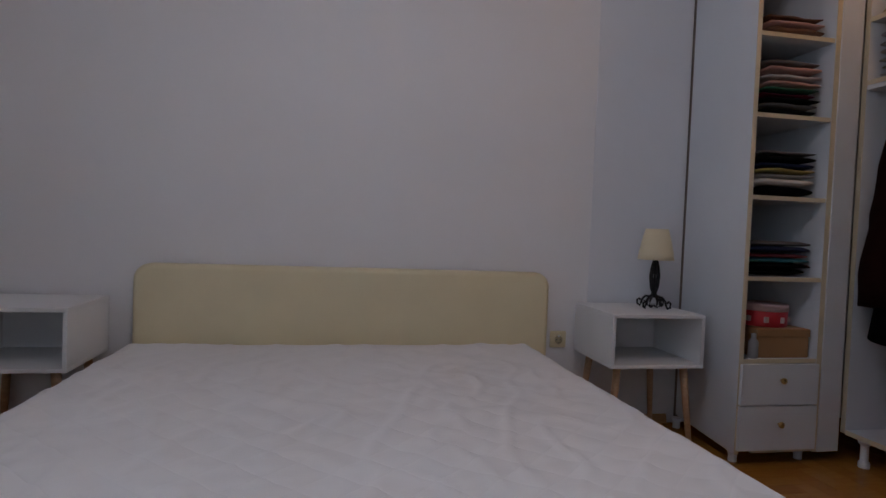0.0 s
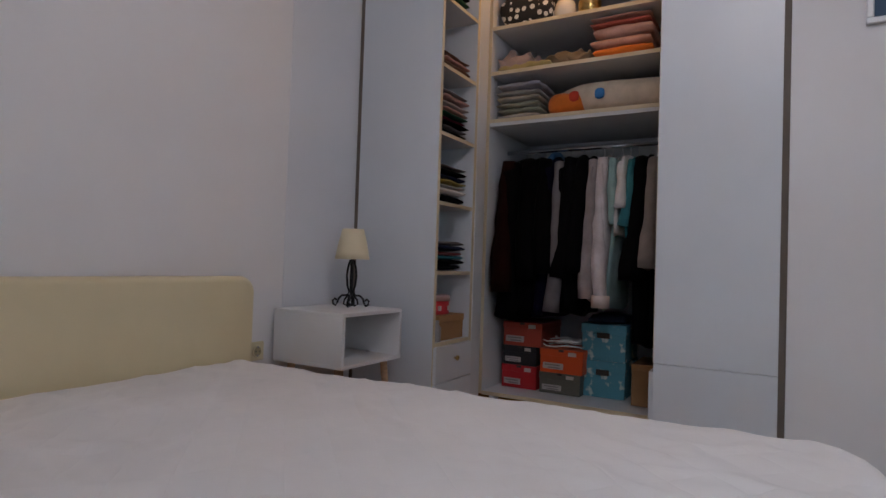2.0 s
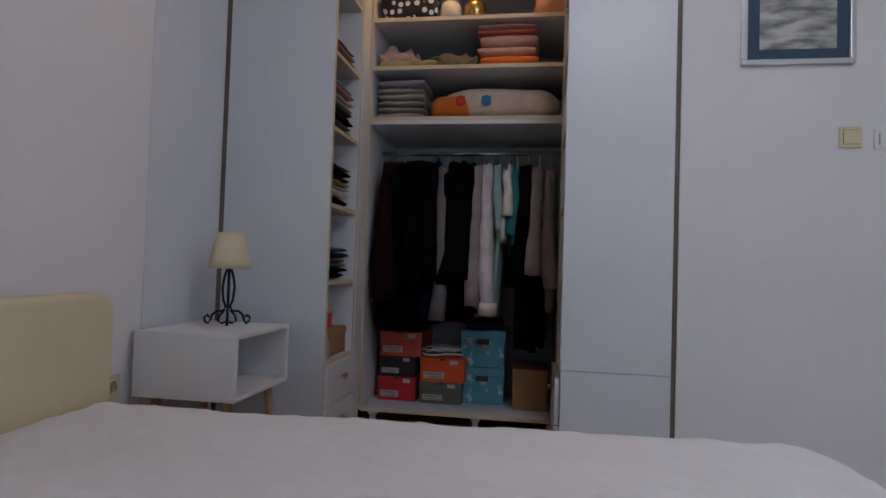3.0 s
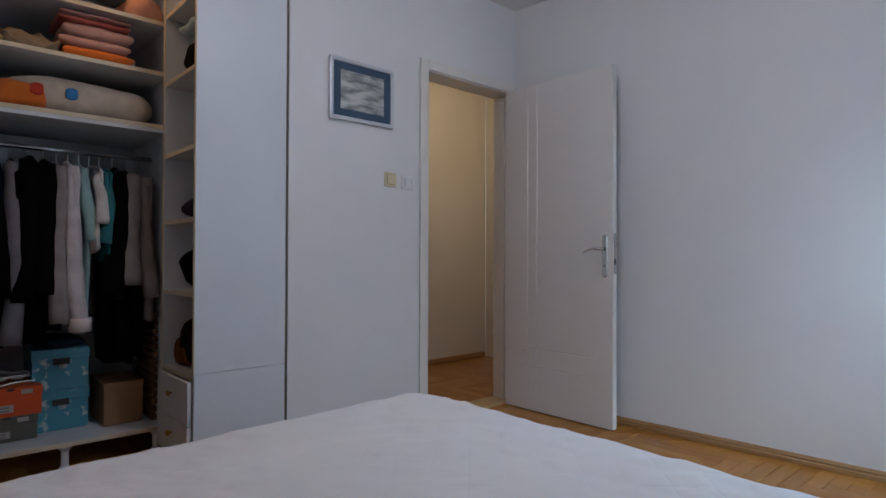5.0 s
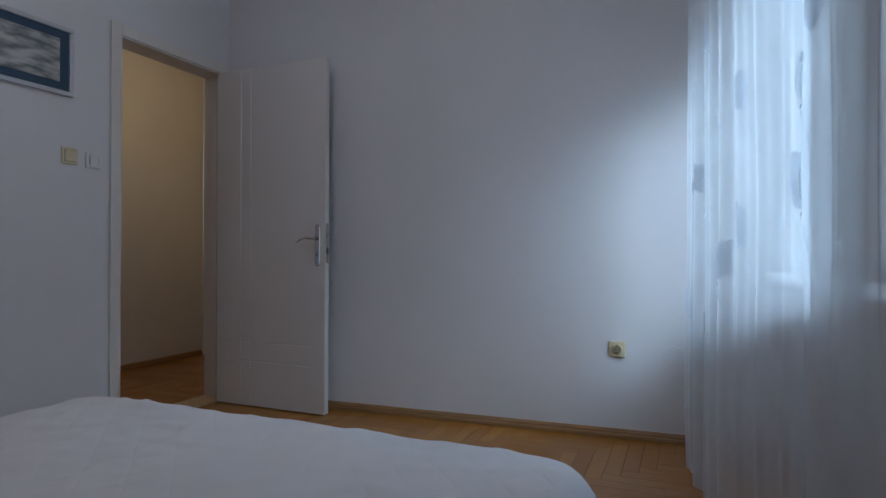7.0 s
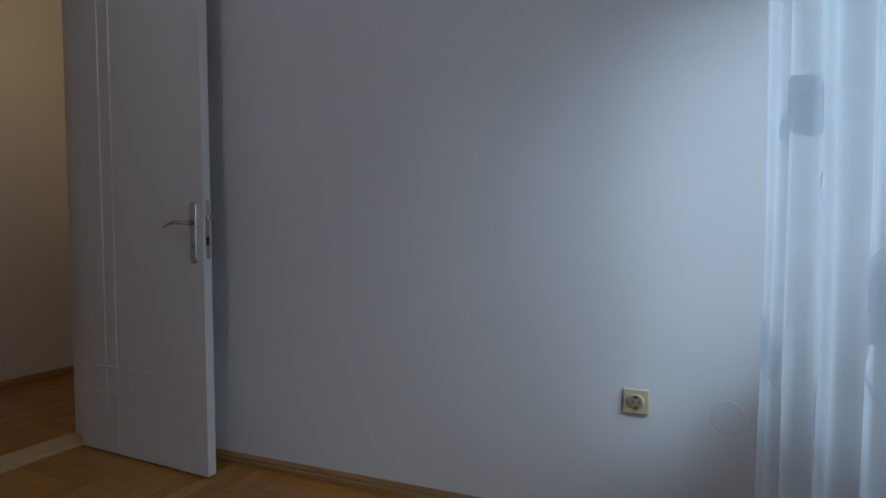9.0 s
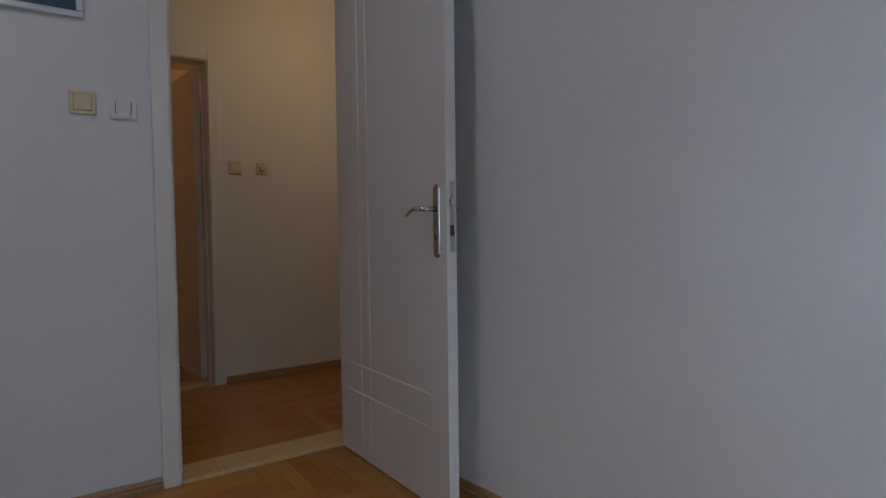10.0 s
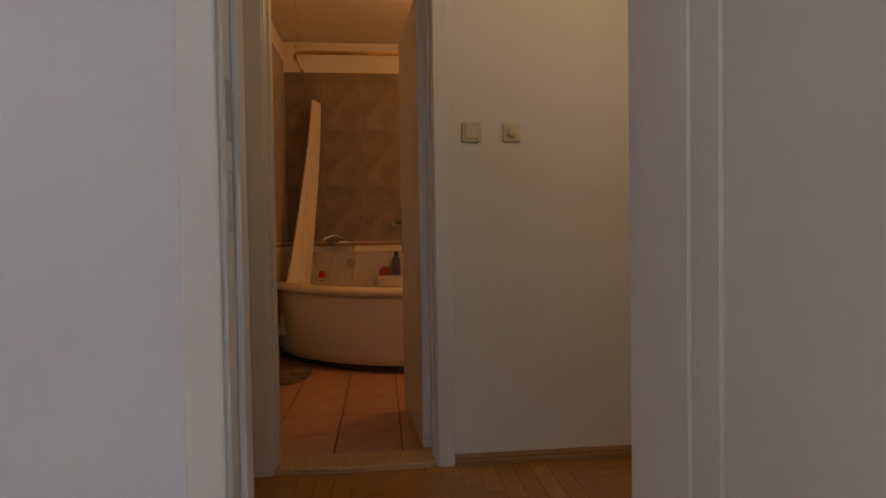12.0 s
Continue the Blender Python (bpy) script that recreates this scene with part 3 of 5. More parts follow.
UF = -0.555
u1 = thing("open_shelf_unit", (2.95, -0.3, 0), "tall white open shelf unit with two drawers below", "shelf unit", "closet units")
part("side_panel", slab([(2.728, UF), (2.748, UF), (2.812, -0.028), (2.792, -0.028)], 0.05, 2.66), LAMINATE, u1)
part("edge_band", box((2.728, UF - 0.002, 0.05), (2.748, UF - 0.0002, 2.66)), EDGE, u1)
part("side_panel", box((3.105, UF, 0.05), (3.128, -0.028, 2.66), 0.001), LAMINATE, u1)
part("edge_band", box((3.105, UF - 0.002, 0.05), (3.128, UF - 0.0002, 2.66)), EDGE, u1)
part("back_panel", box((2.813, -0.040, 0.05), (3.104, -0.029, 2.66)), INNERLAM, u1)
US = [0.455, 0.805, 1.147, 1.490, 1.825, 2.165, 2.50]
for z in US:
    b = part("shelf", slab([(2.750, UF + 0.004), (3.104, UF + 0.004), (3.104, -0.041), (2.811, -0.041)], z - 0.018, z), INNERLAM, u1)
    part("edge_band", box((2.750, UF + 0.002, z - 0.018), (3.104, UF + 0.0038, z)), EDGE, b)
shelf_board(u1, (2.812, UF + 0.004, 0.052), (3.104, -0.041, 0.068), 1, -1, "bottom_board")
for z0, z1 in ((0.070, 0.258), (0.264, 0.437)):
    drawer(u1, 2.732, 3.103, UF - 0.003, z0, z1, -1)
for x in (2.765, 3.09):
    for y in (-0.50, -0.08):
        part("foot", lathe([(0.018, 0.0), (0.018, 0.03), (0.025, 0.05)], (x, y, 0), 12), PVC, u1)
# strip set into the open gap, coloured as the shade behind the panel
part("gap_shade_strip", box((2.796, -0.0275, 0.0), (2.81, -0.001, 2.70)), GAPSHADE, u1, "dark strip standing for shade in the gap at the wall")
part("corner_post", box((3.129, UF - 0.006, 0.05), (3.235, UF + 0.010, 2.66), 0.002), INNERLAM, u1)

u2 = thing("hanging_wardrobe", (3.55, -1.05, 0), "white open wardrobe with hanging rail and top shelves", "wardrobe", "closet units")
WX0, WX1, WY0, WY1 = 3.26, 3.86, -1.60, -0.545
for ya, yc in ((WY1 - 0.022, WY1), (WY0, WY0 + 0.022)):
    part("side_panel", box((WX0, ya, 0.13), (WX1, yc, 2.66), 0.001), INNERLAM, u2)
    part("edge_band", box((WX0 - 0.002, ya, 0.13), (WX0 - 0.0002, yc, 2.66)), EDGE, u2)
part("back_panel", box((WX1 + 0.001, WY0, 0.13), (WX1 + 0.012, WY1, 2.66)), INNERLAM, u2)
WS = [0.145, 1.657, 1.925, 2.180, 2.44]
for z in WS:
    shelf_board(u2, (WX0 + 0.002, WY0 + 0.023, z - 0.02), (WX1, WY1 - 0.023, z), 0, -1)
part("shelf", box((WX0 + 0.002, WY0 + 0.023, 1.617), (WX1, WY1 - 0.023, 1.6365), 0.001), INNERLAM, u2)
bm = bmesh.new()
tube(bm, [(3.53, WY0 + 0.022, 1.515), (3.53, WY1 - 0.022, 1.515)], 0.0125, 14)
part("hanging_rail", bm, CHROME, u2, "chrome hanging rail", True)
for y in (-0.62, -1.16, -1.55):
    for x in (3.31, 3.80):
        part("foot", lathe([(0.022, 0), (0.022, 0.02), (0.016, 0.03), (0.016, 0.095), (0.026, 0.105), (0.026, 0.124)], (x, y, 0), 14), PVC, u2, "white turned plastic foot")

u3 = thing("open_shelf_unit", (3.0, -1.8, 0), "tall white shelf unit with side panel facing the bed", "shelf unit", "closet units")
RF = -1.555
part("side_panel", box((2.782, -1.988, 0.472), (2.802, RF, 2.66), 0.001), LAMINATE, u3)
part("side_panel_base", box((2.782, -1.988, 0.05), (2.802, RF, 0.4695), 0.001), LAMINATE, u3)
part("edge_band", box((2.782, RF + 0.0002, 0.472), (2.802, RF + 0.002, 2.66)), EDGE, u3)
part("side_panel", box((3.225, -2.012, 0.05), (3.245, RF, 2.66), 0.001), LAMINATE, u3)
part("edge_band", box((3.225, RF + 0.0002, 0.05), (3.245, RF + 0.002, 2.66)), EDGE, u3)
part("back_panel", box((2.955, -2.028, 0.05), (3.224, -2.013, 2.66)), INNERLAM, u3)
RS = [0.455, 0.83, 1.17, 1.50, 1.86, 2.20, 2.52]
for z in RS:
    shelf_board(u3, (2.822, -2.008, z - 0.018), (3.224, RF - 0.004, z), 1, 1)
for z0, z1 in ((0.070, 0.236), (0.242, 0.434)):
    drawer(u3, 2.804, 3.223, RF + 0.003, z0, z1, 1)
part("plinth", box((2.81, -2.0, 0.0), (3.22, RF - 0.06, 0.049)), INNERLAM, u3)
# no moulding: a recessed strip that paints the gap's shade brown
setting("trim", box((2.806, -2.0115, 0.0), (2.818, -1.980, 2.70)), GAPSHADE, "brown strip standing for the shaded gap beside the closet", "trim")


# ---- closet contents ----
def stack(x0, x1, y0, y1, z, layers, label, seed, group):
    """A pile of folded clothes, each its own thing."""
    r = random.Random(seed)
    for i, (h, col) in enumerate(layers):
        dx, dy = r.uniform(-0.012, 0.012), r.uniform(-0.012, 0.012)
        bm = soft_slab((x0 + dx, y0 + dy, z + 0.001), (x1 + dx, y1 + dy, z + h * 1.03), seed + i * 3.1, 0.006)
        low = min(v.co.z for v in bm.verts)
        bmesh.ops.translate(bm, verts=bm.verts, vec=(0, 0, z - low + 0.0005))
        single("folded_cloth", bm, cloth(*col), ((x0 + x1) / 2, (y0 + y1) / 2, z), label, "clothes", group, True)
        z += h


BK, NV, GY, LG, WH = (0.0028, 0.0028, 0.0034), (0.015, 0.02, 0.05), (0.13, 0.12, 0.12), (0.33, 0.31, 0.31), (0.62, 0.60, 0.58)
PK, BR, TL, RD, OR = (0.40, 0.22, 0.19), (0.13, 0.07, 0.05), (0.04, 0.16, 0.20), (0.30, 0.03, 0.03), (0.62, 0.16, 0.03)
stack(2.808, 3.06, -0.53, -0.16, 0.805, [(0.03, BK), (0.025, BK), (0.022, TL), (0.02, RD), (0.03, NV), (0.022, GY)], "folded dark clothes stacked on closet shelf", 1, "folded pile low")
stack(2.808, 3.06, -0.53, -0.16, 1.147, [(0.045, BK), (0.03, WH), (0.022, LG), (0.02, (0.35, 0.28, 0.08)), (0.028, NV), (0.028, BK), (0.02, GY)], "folded dark and white clothes on shelf", 2, "folded pile middle")
stack(2.808, 3.06, -0.53, -0.16, 1.490, [(0.03, BK), (0.025, GY), (0.022, BK), (0.02, (0.10, 0.01, 0.03)), (0.022, (0.03, 0.10, 0.06)), (0.03, PK), (0.028, LG), (0.03, PK), (0.03, GY)], "folded clothes in mixed colours on shelf", 3, "folded pile upper")
stack(2.808, 3.07, -0.53, -0.12, 1.825, [(0.035, BR), (0.028, PK), (0.022, BR)], "folded dusty pink clothes on closet shelf", 4, "folded pile top")
stack(2.808, 3.06, -0.53, -0.12, 2.165, [(0.04, BK), (0.035, (0.03, 0.08, 0.05)), (0.03, BK)], "folded black and green clothes on shelf", 5, "folded pile top")

tin = thing("round_tin", (2.955, -0.40, 0.58), "red round biscuit tin with white decoration", "tin")
part("tin_body", lathe([(0.098, 0), (0.10, 0.004), (0.10, 0.066), (0.098, 0.07)], (2.955, -0.40, 0.5805), 36), card(0.50, 0.02, 0.03), tin, "", True)
part("tin_lid", lathe([(0.103, 0.068), (0.103, 0.094), (0.099, 0.097), (0.02, 0.098)], (2.955, -0.40, 0.5805), 36), card(0.45, 0.30, 0.28), tin, "worn pale lid rim", True)
for k in range(9):
    a = 2 * math.pi * k / 9
    part("white_motif", box((2.955 + 0.1005 * math.cos(a) - 0.008, -0.40 + 0.1005 * math.sin(a) - 0.008, 0.60), (2.955 + 0.1005 * math.cos(a) + 0.008, -0.40 + 0.1005 * math.sin(a) + 0.008, 0.625), 0.003), card(0.6, 0.5, 0.48), tin)
bx = thing("cardboard_box", (2.95, -0.36, 0.455), "brown cardboard box with lid on the shelf", "box")
part("box_body", box((2.83, -0.53, 0.4555), (3.085, -0.22, 0.56), 0.003), CARDBOARD, bx)
part("box_lid", box((2.826, -0.534, 0.545), (3.089, -0.216, 0.58), 0.004), CARDBOARD, bx)
single("small_bottle", lathe([(0.018, 0), (0.02, 0.004), (0.02, 0.07), (0.010, 0.085), (0.010, 0.105)], (2.812, -0.53, 0.4555), 16), card(0.30, 0.30, 0.32), (2.812, -0.53, 0.4555), "small grey bottle on the shelf edge", "bottle", "", True)


def shoebox(x, y, z, w, d, h, body, lid, label):
    """A lidded shoe box with its label patch; the end faces the room."""
    root = thing("shoe_box", (x + d / 2, y, z), label, "box", "shoe boxes")
    part("box_body", box((x + 0.003, y - w / 2 + 0.003, z + 0.0005), (x + d - 0.003, y + w / 2 - 0.003, z + h - 0.02), 0.002), card(*body), root)
    part("box_lid", box((x, y - w / 2, z + h - 0.038), (x + d, y + w / 2, z + h), 0.003), card(*lid), root)
    part("label_patch", box((x + 0.0005, y - w * 0.05, z + h * 0.16), (x + 0.0025, y + w * 0.42, z + h * 0.42), 0.0005), card(0.42, 0.38, 0.37), root, "printed white label with grey bars")
    part("size_sticker", box((x - 0.0022, y - w * 0.34, z + h * 0.76), (x - 0.0002, y - w * 0.16, z + h * 0.92)), card(0.45, 0.40, 0.38), root)
    part("finger_notch", box((x - 0.002, y - 0.014, z + h * 0.90), (x - 0.0002, y + 0.014, z + h - 0.001)), DARK, root)
    for k in range(2):
        part("print_bar", box((x - 0.0003, y + w * 0.02, z + h * (0.20 + 0.11 * k)), (x + 0.0004, y + w * (0.30 + 0.07 * k), z + h * (0.25 + 0.11 * k))), card(0.20, 0.19, 0.19), root)
    return root


R1, R2, OG, BL, GN = (0.42, 0.055, 0.03), (0.46, 0.012, 0.018), (0.62, 0.075, 0.012), (0.012, 0.012, 0.016), (0.11, 0.105, 0.085)
shoebox(3.44, -0.712, 0.146, 0.215, 0.33, 0.130, R2, R2, "bright red shoe box at the bottom of the stack")
shoebox(3.44, -0.712, 0.277, 0.205, 0.33, 0.110, BL, BL, "black shoe box with white label in the stack")
shoebox(3.43, -0.730, 0.388, 0.235, 0.34, 0.135, R1, R1, "faded red shoe box on top of the stack")
shoebox(3.43, -0.955, 0.146, 0.235, 0.34, 0.115, GN, GN, "grey-green shoe box with white label")
shoebox(3.42, -0.965, 0.262, 0.245, 0.34, 0.130, OG, OG, "orange-red shoe box in the wardrobe")
for z, h in ((0.146, 0.197), (0.344, 0.197)):
    root = thing("storage_box", (3.65, -1.172, z), "blue floral card storage box with hand hole", "box", "floral storage boxes")
    part("box_body", box((3.503, -1.289, z), (3.797, -1.055, z + h - 0.03), 0.003), FLORAL, root)
    part("box_lid", box((3.498, -1.294, z + h - 0.052), (3.802, -1.050, z + h), 0.004), FLORAL, root)
    part("hand_hole", box((3.4950, -1.207, z + h * 0.62), (3.4968, -1.137, z + h * 0.77), 0.0008), DARK, root)
bx = thing("cardboard_box", (3.55, -1.45, 0.146), "plain brown cardboard carton on wardrobe floor", "box")
part("carton", box((3.42, -1.520, 0.146), (3.72, -1.340, 0.352), 0.004), CARDBOARD, bx)
part("carton_flap", box((3.418, -1.522, 0.327), (3.722, -1.338, 0.359), 0.003), CARDBOARD, bx)
bm = bmesh.new()
for k in range(14):
    add_box(bm, (3.36, -1.573, 0.15 + 0.04 * k), (3.70, -1.548, 0.183 + 0.04 * k), 0.008, 2)
single("wicker_panel", bm, RATTAN, (3.5, -1.56, 0.146), "brown woven rattan panel leaning in wardrobe", "basket")
bm = bmesh.new()
pts = []
for k in range(52):
    a = k * 0.42
    r = 0.075 + 0.035 * math.sin(k * 0.23)
    pts.append((3.53 + r * 0.9 * math.cos(a), -0.95 + r * 1.25 * math.sin(a), 0.402 + 0.0009 * k + 0.006 * math.sin(k * 1.7)))
tube(bm, pts, 0.0042, 7)
single("coiled_cable", bm, WHITEPLASTIC, (3.53, -0.95, 0.395), "white cable coiled on the shoe boxes", "cable", "", True)
single("folded_cloth", soft_slab((3.53, -1.27, 0.5415), (3.77, -1.08, 0.590), 9, 0.014), cloth(0.02, 0.03, 0.06), (3.65, -1.17, 0.5415), "dark blue cloth lying on floral box", "clothes", "", True)

# upper shelves
stack(3.29, 3.62, -0.845, -0.595, 1.657, [(0.030, LG), (0.034, (0.24, 0.25, 0.20)), (0.030, (0.26, 0.26, 0.22)), (0.034, (0.30, 0.28, 0.25)), (0.034, (0.26, 0.25, 0.24)), (0.042, (0.27, 0.26, 0.30))], "folded grey-green towels stacked on the shelf", 11, "towel pile")
bm = bmesh.new()
bmesh.ops.create_uvsphere(bm, u_segments=36, v_segments=20, radius=1)
for v in bm.verts:
    q = v.co.copy()
    e = 0.55
    v.co = Vector((3.51 + 0.20 * math.copysign(abs(q.x) ** e, q.x), -1.23 + 0.325 * math.copysign(abs(q.y) ** e, q.y), 1.745 + 0.087 * math.copysign(abs(q.z) ** 0.8, q.z)))
crumple(bm, 0.012, 9, 3)
low = min(v.co.z for v in bm.verts)
bmesh.ops.translate(bm, verts=bm.verts, vec=(0, 0, 1.6575 - low))
bed_bag = thing("bedding_bag", (3.51, -1.23, 1.657), "plump cream bedding roll with orange end", "bedding")
part("bedding", bm, cloth(0.60, 0.50, 0.40), bed_bag, "", True)
bm = bmesh.new()
bmesh.ops.create_uvsphere(bm, u_segments=28, v_segments=16, radius=1)
for v in bm.verts:
    q = v.co.copy()
    v.co = Vector((3.49 + 0.185 * math.copysign(abs(q.x) ** 0.6, q.x), -0.985 + 0.13 * math.copysign(abs(q.y) ** 0.8, q.y), 1.728 + 0.070 * math.copysign(abs(q.z) ** 0.8, q.z)))
crumple(bm, 0.014, 10, 8)
part("orange_end", bm, cloth(*OR), bed_bag, "orange fabric end", True)
for y, c in ((-1.035, (0.45, 0.05, 0.03)), (-1.17, (0.05, 0.20, 0.45))):
    part("printed_patch", soft_slab((3.292, y - 0.025, 1.72), (3.306, y + 0.025, 1.775), 2, 0.001, 2), cloth(*c), bed_bag)
bm = crumpled((3.30, -0.78, 1.926), (3.60, -0.59, 2.035), 21)
single("crumpled_cloth", bm, cloth(0.42, 0.31, 0.28), (3.45, -0.7, 1.925), "crumpled pale pink cloth on the shelf", "clothes", "", True)
bm = crumpled((3.285, -0.90, 1.926), (3.50, -0.60, 1.968), 23)
single("crumpled_cloth", bm, cloth(0.34, 0.28, 0.13), (3.4, -0.75, 1.925), "crumpled yellowish cloth on the shelf", "clothes", "", True)
bm = crumpled((3.29, -1.12, 1.926), (3.60, -0.86, 2.00), 25)
single("crumpled_cloth", bm, cloth(0.20, 0.15, 0.10), (3.45, -1.0, 1.925), "crumpled dark brown patterned cloth", "clothes", "", True)
stack(3.30, 3.60, -1.42, -1.12, 1.925, [(0.055, OR), (0.050, (0.55, 0.30, 0.24)), (0.060, (0.58, 0.33, 0.27)), (0.030, (0.45, 0.10, 0.07)), (0.022, (0.5, 0.25, 0.2))], "folded orange and salmon towels on shelf", 31, "salmon towel pile")
bm = soft_slab((3.29, -0.90, 2.181), (3.55, -0.60, 2.38), 41, 0.015, 6)
single("fabric_bag", bm, DOTS, (3.42, -0.75, 2.18), "black fabric bag with white polka dots", "bag", "", True)
jar = thing("jar", (3.33, -0.965, 2.18), "white glass jar with screw lid", "jar")
part("jar_body", lathe([(0.048, 0), (0.056, 0.01), (0.058, 0.05), (0.05, 0.085), (0.036, 0.095)], (3.33, -0.965, 2.1805), 28), card(0.60, 0.56, 0.50), jar, "", True)
part("lid", lathe([(0.04, 0.094), (0.04, 0.112), (0.036, 0.116)], (3.33, -0.965, 2.1805), 28), card(0.5, 0.42, 0.30), jar, "", True)
jar = thing("jar", (3.34, -1.095, 2.18), "gold metallic round jar on the shelf", "jar")
part("jar_body", lathe([(0.05, 0), (0.06, 0.012), (0.06, 0.07), (0.054, 0.09), (0.03, 0.095)], (3.34, -1.095, 2.1805), 28), BRASS, jar, "", True)
single("crumpled_cloth", soft_slab((3.30, -1.56, 2.181), (3.55, -1.40, 2.30), 43, 0.03, 6), cloth(0.55, 0.28, 0.20), (3.42, -1.48, 2.18), "salmon pink cloth on the top shelf", "clothes", "", True)


# ---- hanging clothes ----
def garment(y, top, bottom, width, thick, col, sleeve_col, sleeve_len, seed, label, cuff=None, x_mid=3.53):
    """A garment on its hanger seen edge-on: draped body, near sleeve and hook."""
    root = thing("hanging_garment", (x_mid, y, bottom), label, "clothes", "clothes on the rail")
    r = random.Random(seed)
    bm = bmesh.new()
    n, rows = 40, []
    for k in range(19):
        f = k / 18
        z = top - (top - bottom) * f
        wx = width * (0.16 + 0.84 * min(1, f / 0.10) ** 0.6) * (1 + 0.10 * f)
        wy = thick * (0.30 + 0.70 * min(1, f / 0.07)) * (0.78 + 0.50 * f)
        row = []
        for i in range(n):
            a = 2 * math.pi * i / n
            fold = 1 + (0.05 + 0.20 * f) * math.sin(7 * a + seed) * 0.6 + 0.16 * f * noise.noise(Vector((math.cos(a) * 2, math.sin(a) * 2, f * 1.6 + seed)))
            yy = wy * fold * math.copysign(abs(math.sin(a)) ** 0.7, math.sin(a)) + 0.012 * math.sin(f * 5 + seed)
            row.append(bm.verts.new((x_mid + wx * math.cos(a) * (1 + 0.04 * math.sin(5 * f + seed)), y + yy, z + 0.014 * f * math.sin(3 * a + seed))))
        rows.append(row)
    for a, b in zip(rows, rows[1:]):
        for i in range(n):
            bm.faces.new((a[i], a[(i + 1) % n], b[(i + 1) % n], b[i]))
    bm.faces.new(rows[0])
    bm.faces.new(rows[-1])
    part("body", bm, cloth(*col), root, "", True)
    if sleeve_len:
        bm = bmesh.new()
        pts, rad = [], []
        for k in range(12):
            f = k / 11
            pts.append((x_mid - width * (0.80 + 0.30 * f ** 0.7) - 0.006 * math.sin(6 * f + seed), y + thick * 0.25 + 0.03 * math.sin(2.2 * f + seed) * f, top - 0.045 - sleeve_len * f))
            rad.append(min(0.050, thick * 1.25) * (0.72 + 0.50 * f - 0.25 * max(0, f - 0.8)) * (1 + 0.07 * math.sin(9 * f + seed)))
        tube(bm, pts, rad, 16)
        crumple(bm, 0.008, 16, seed)
        s = part("sleeve", bm, cloth(*sleeve_col), root, "", True)
        if cuff:
            bm = bmesh.new()
            e = Vector(pts[-1])
            tube(bm, [e + Vector((0, 0, 0.05)), e + Vector((0, 0, -0.012))], 0.045, 16)
            part("cuff", bm, cloth(*cuff), s, "", True)
    bm = bmesh.new()
    hook = [(x_mid, y, top - 0.01), (x_mid, y, 1.500)] + [(x_mid + 0.017 - 0.017 * math.cos(t), y, 1.515 + 0.018 * math.sin(t)) for t in (0.2, 0.9, 1.6, 2.3, 3.0)]
    tube(bm, hook, 0.0022, 6)
    tube(bm, [(x_mid - width * 0.8, y, top - 0.045), (x_mid, y, top - 0.006), (x_mid + width * 0.8, y, top - 0.045)], 0.005, 8)
    part("hanger", bm, CHROME, root)


garment(-0.690, 1.462, 0.56, 0.25, 0.088, BK, (0.014, 0.004, 0.0035), 0.72, 1, "bulky black winter coat on a hanger")
garment(-0.805, 1.472, 0.60, 0.24, 0.075, BK, BK, 0.66, 2, "long black jacket on a hanger")
garment(-0.885, 1.472, 0.58, 0.23, 0.050, (0.004, 0.004, 0.014), BK, 0.62, 3, "dark navy coat on a hanger")
garment(-0.955, 1.452, 0.62, 0.23, 0.030, BK, (0.16, 0.15, 0.16), 0.80, 4, "black garment with grey knitted sleeve")
garment(-1.025, 1.472, 0.60, 0.22, 0.052, BK, BK, 0.64, 5, "black wool jacket on a hanger")
garment(-1.090, 1.462, 0.66, 0.22, 0.042, BK, BK, 0.60, 6, "black cardigan on a hanger")
garment(-1.145, 1.452, 0.68, 0.22, 0.028, (0.28, 0.24, 0.24), (0.28, 0.24, 0.24), 0.72, 7, "taupe grey cardigan on a hanger")
garment(-1.195, 1.462, 0.68, 0.23, 0.026, (0.58, 0.53, 0.54), (0.58, 0.53, 0.54), 0.76, 8, "pale grey cardigan with ribbed cuffs", (0.62, 0.54, 0.52))
garment(-1.240, 1.452, 0.64, 0.21, 0.022, (0.26, 0.40, 0.40), (0.26, 0.40, 0.40), 0.34, 9, "mint green dress on a hanger")
garment(-1.285, 1.452, 1.02, 0.24, 0.020, (0.60, 0.59, 0.58), (0.60, 0.59, 0.58), 0.26, 10, "white short-sleeved shirt on a hanger")
garment(-1.330, 1.442, 0.98, 0.23, 0.020, (0.03, 0.17, 0.20), (0.04, 0.19, 0.22), 0.34, 11, "teal shirt on a hanger")
garment(-1.390, 1.452, 0.47, 0.22, 0.046, BK, BK, 0.62, 12, "black trousers and jacket on a hanger")
garment(-1.450, 1.442, 0.50, 0.22, 0.034, BK, (0.24, 0.21, 0.20), 0.55, 13, "black garment with light sleeve")
garment(-1.515, 1.432, 0.68, 0.21, 0.028, (0.20, 0.17, 0.16), (0.23, 0.20, 0.19), 0.60, 14, "grey-brown jumper on a hanger")
bm = bmesh.new()
tube(bm, [(3.36, -0.885, 1.425), (3.44, -0.885, 1.47), (3.53, -0.885, 1.485), (3.62, -0.885, 1.47)], 0.016, 10)
single("clothes_hanger", bm, card(0.02, 0.09, 0.20), (3.53, -0.885, 1.44), "blue padded clothes hanger on the rail", "hanger", "", True)

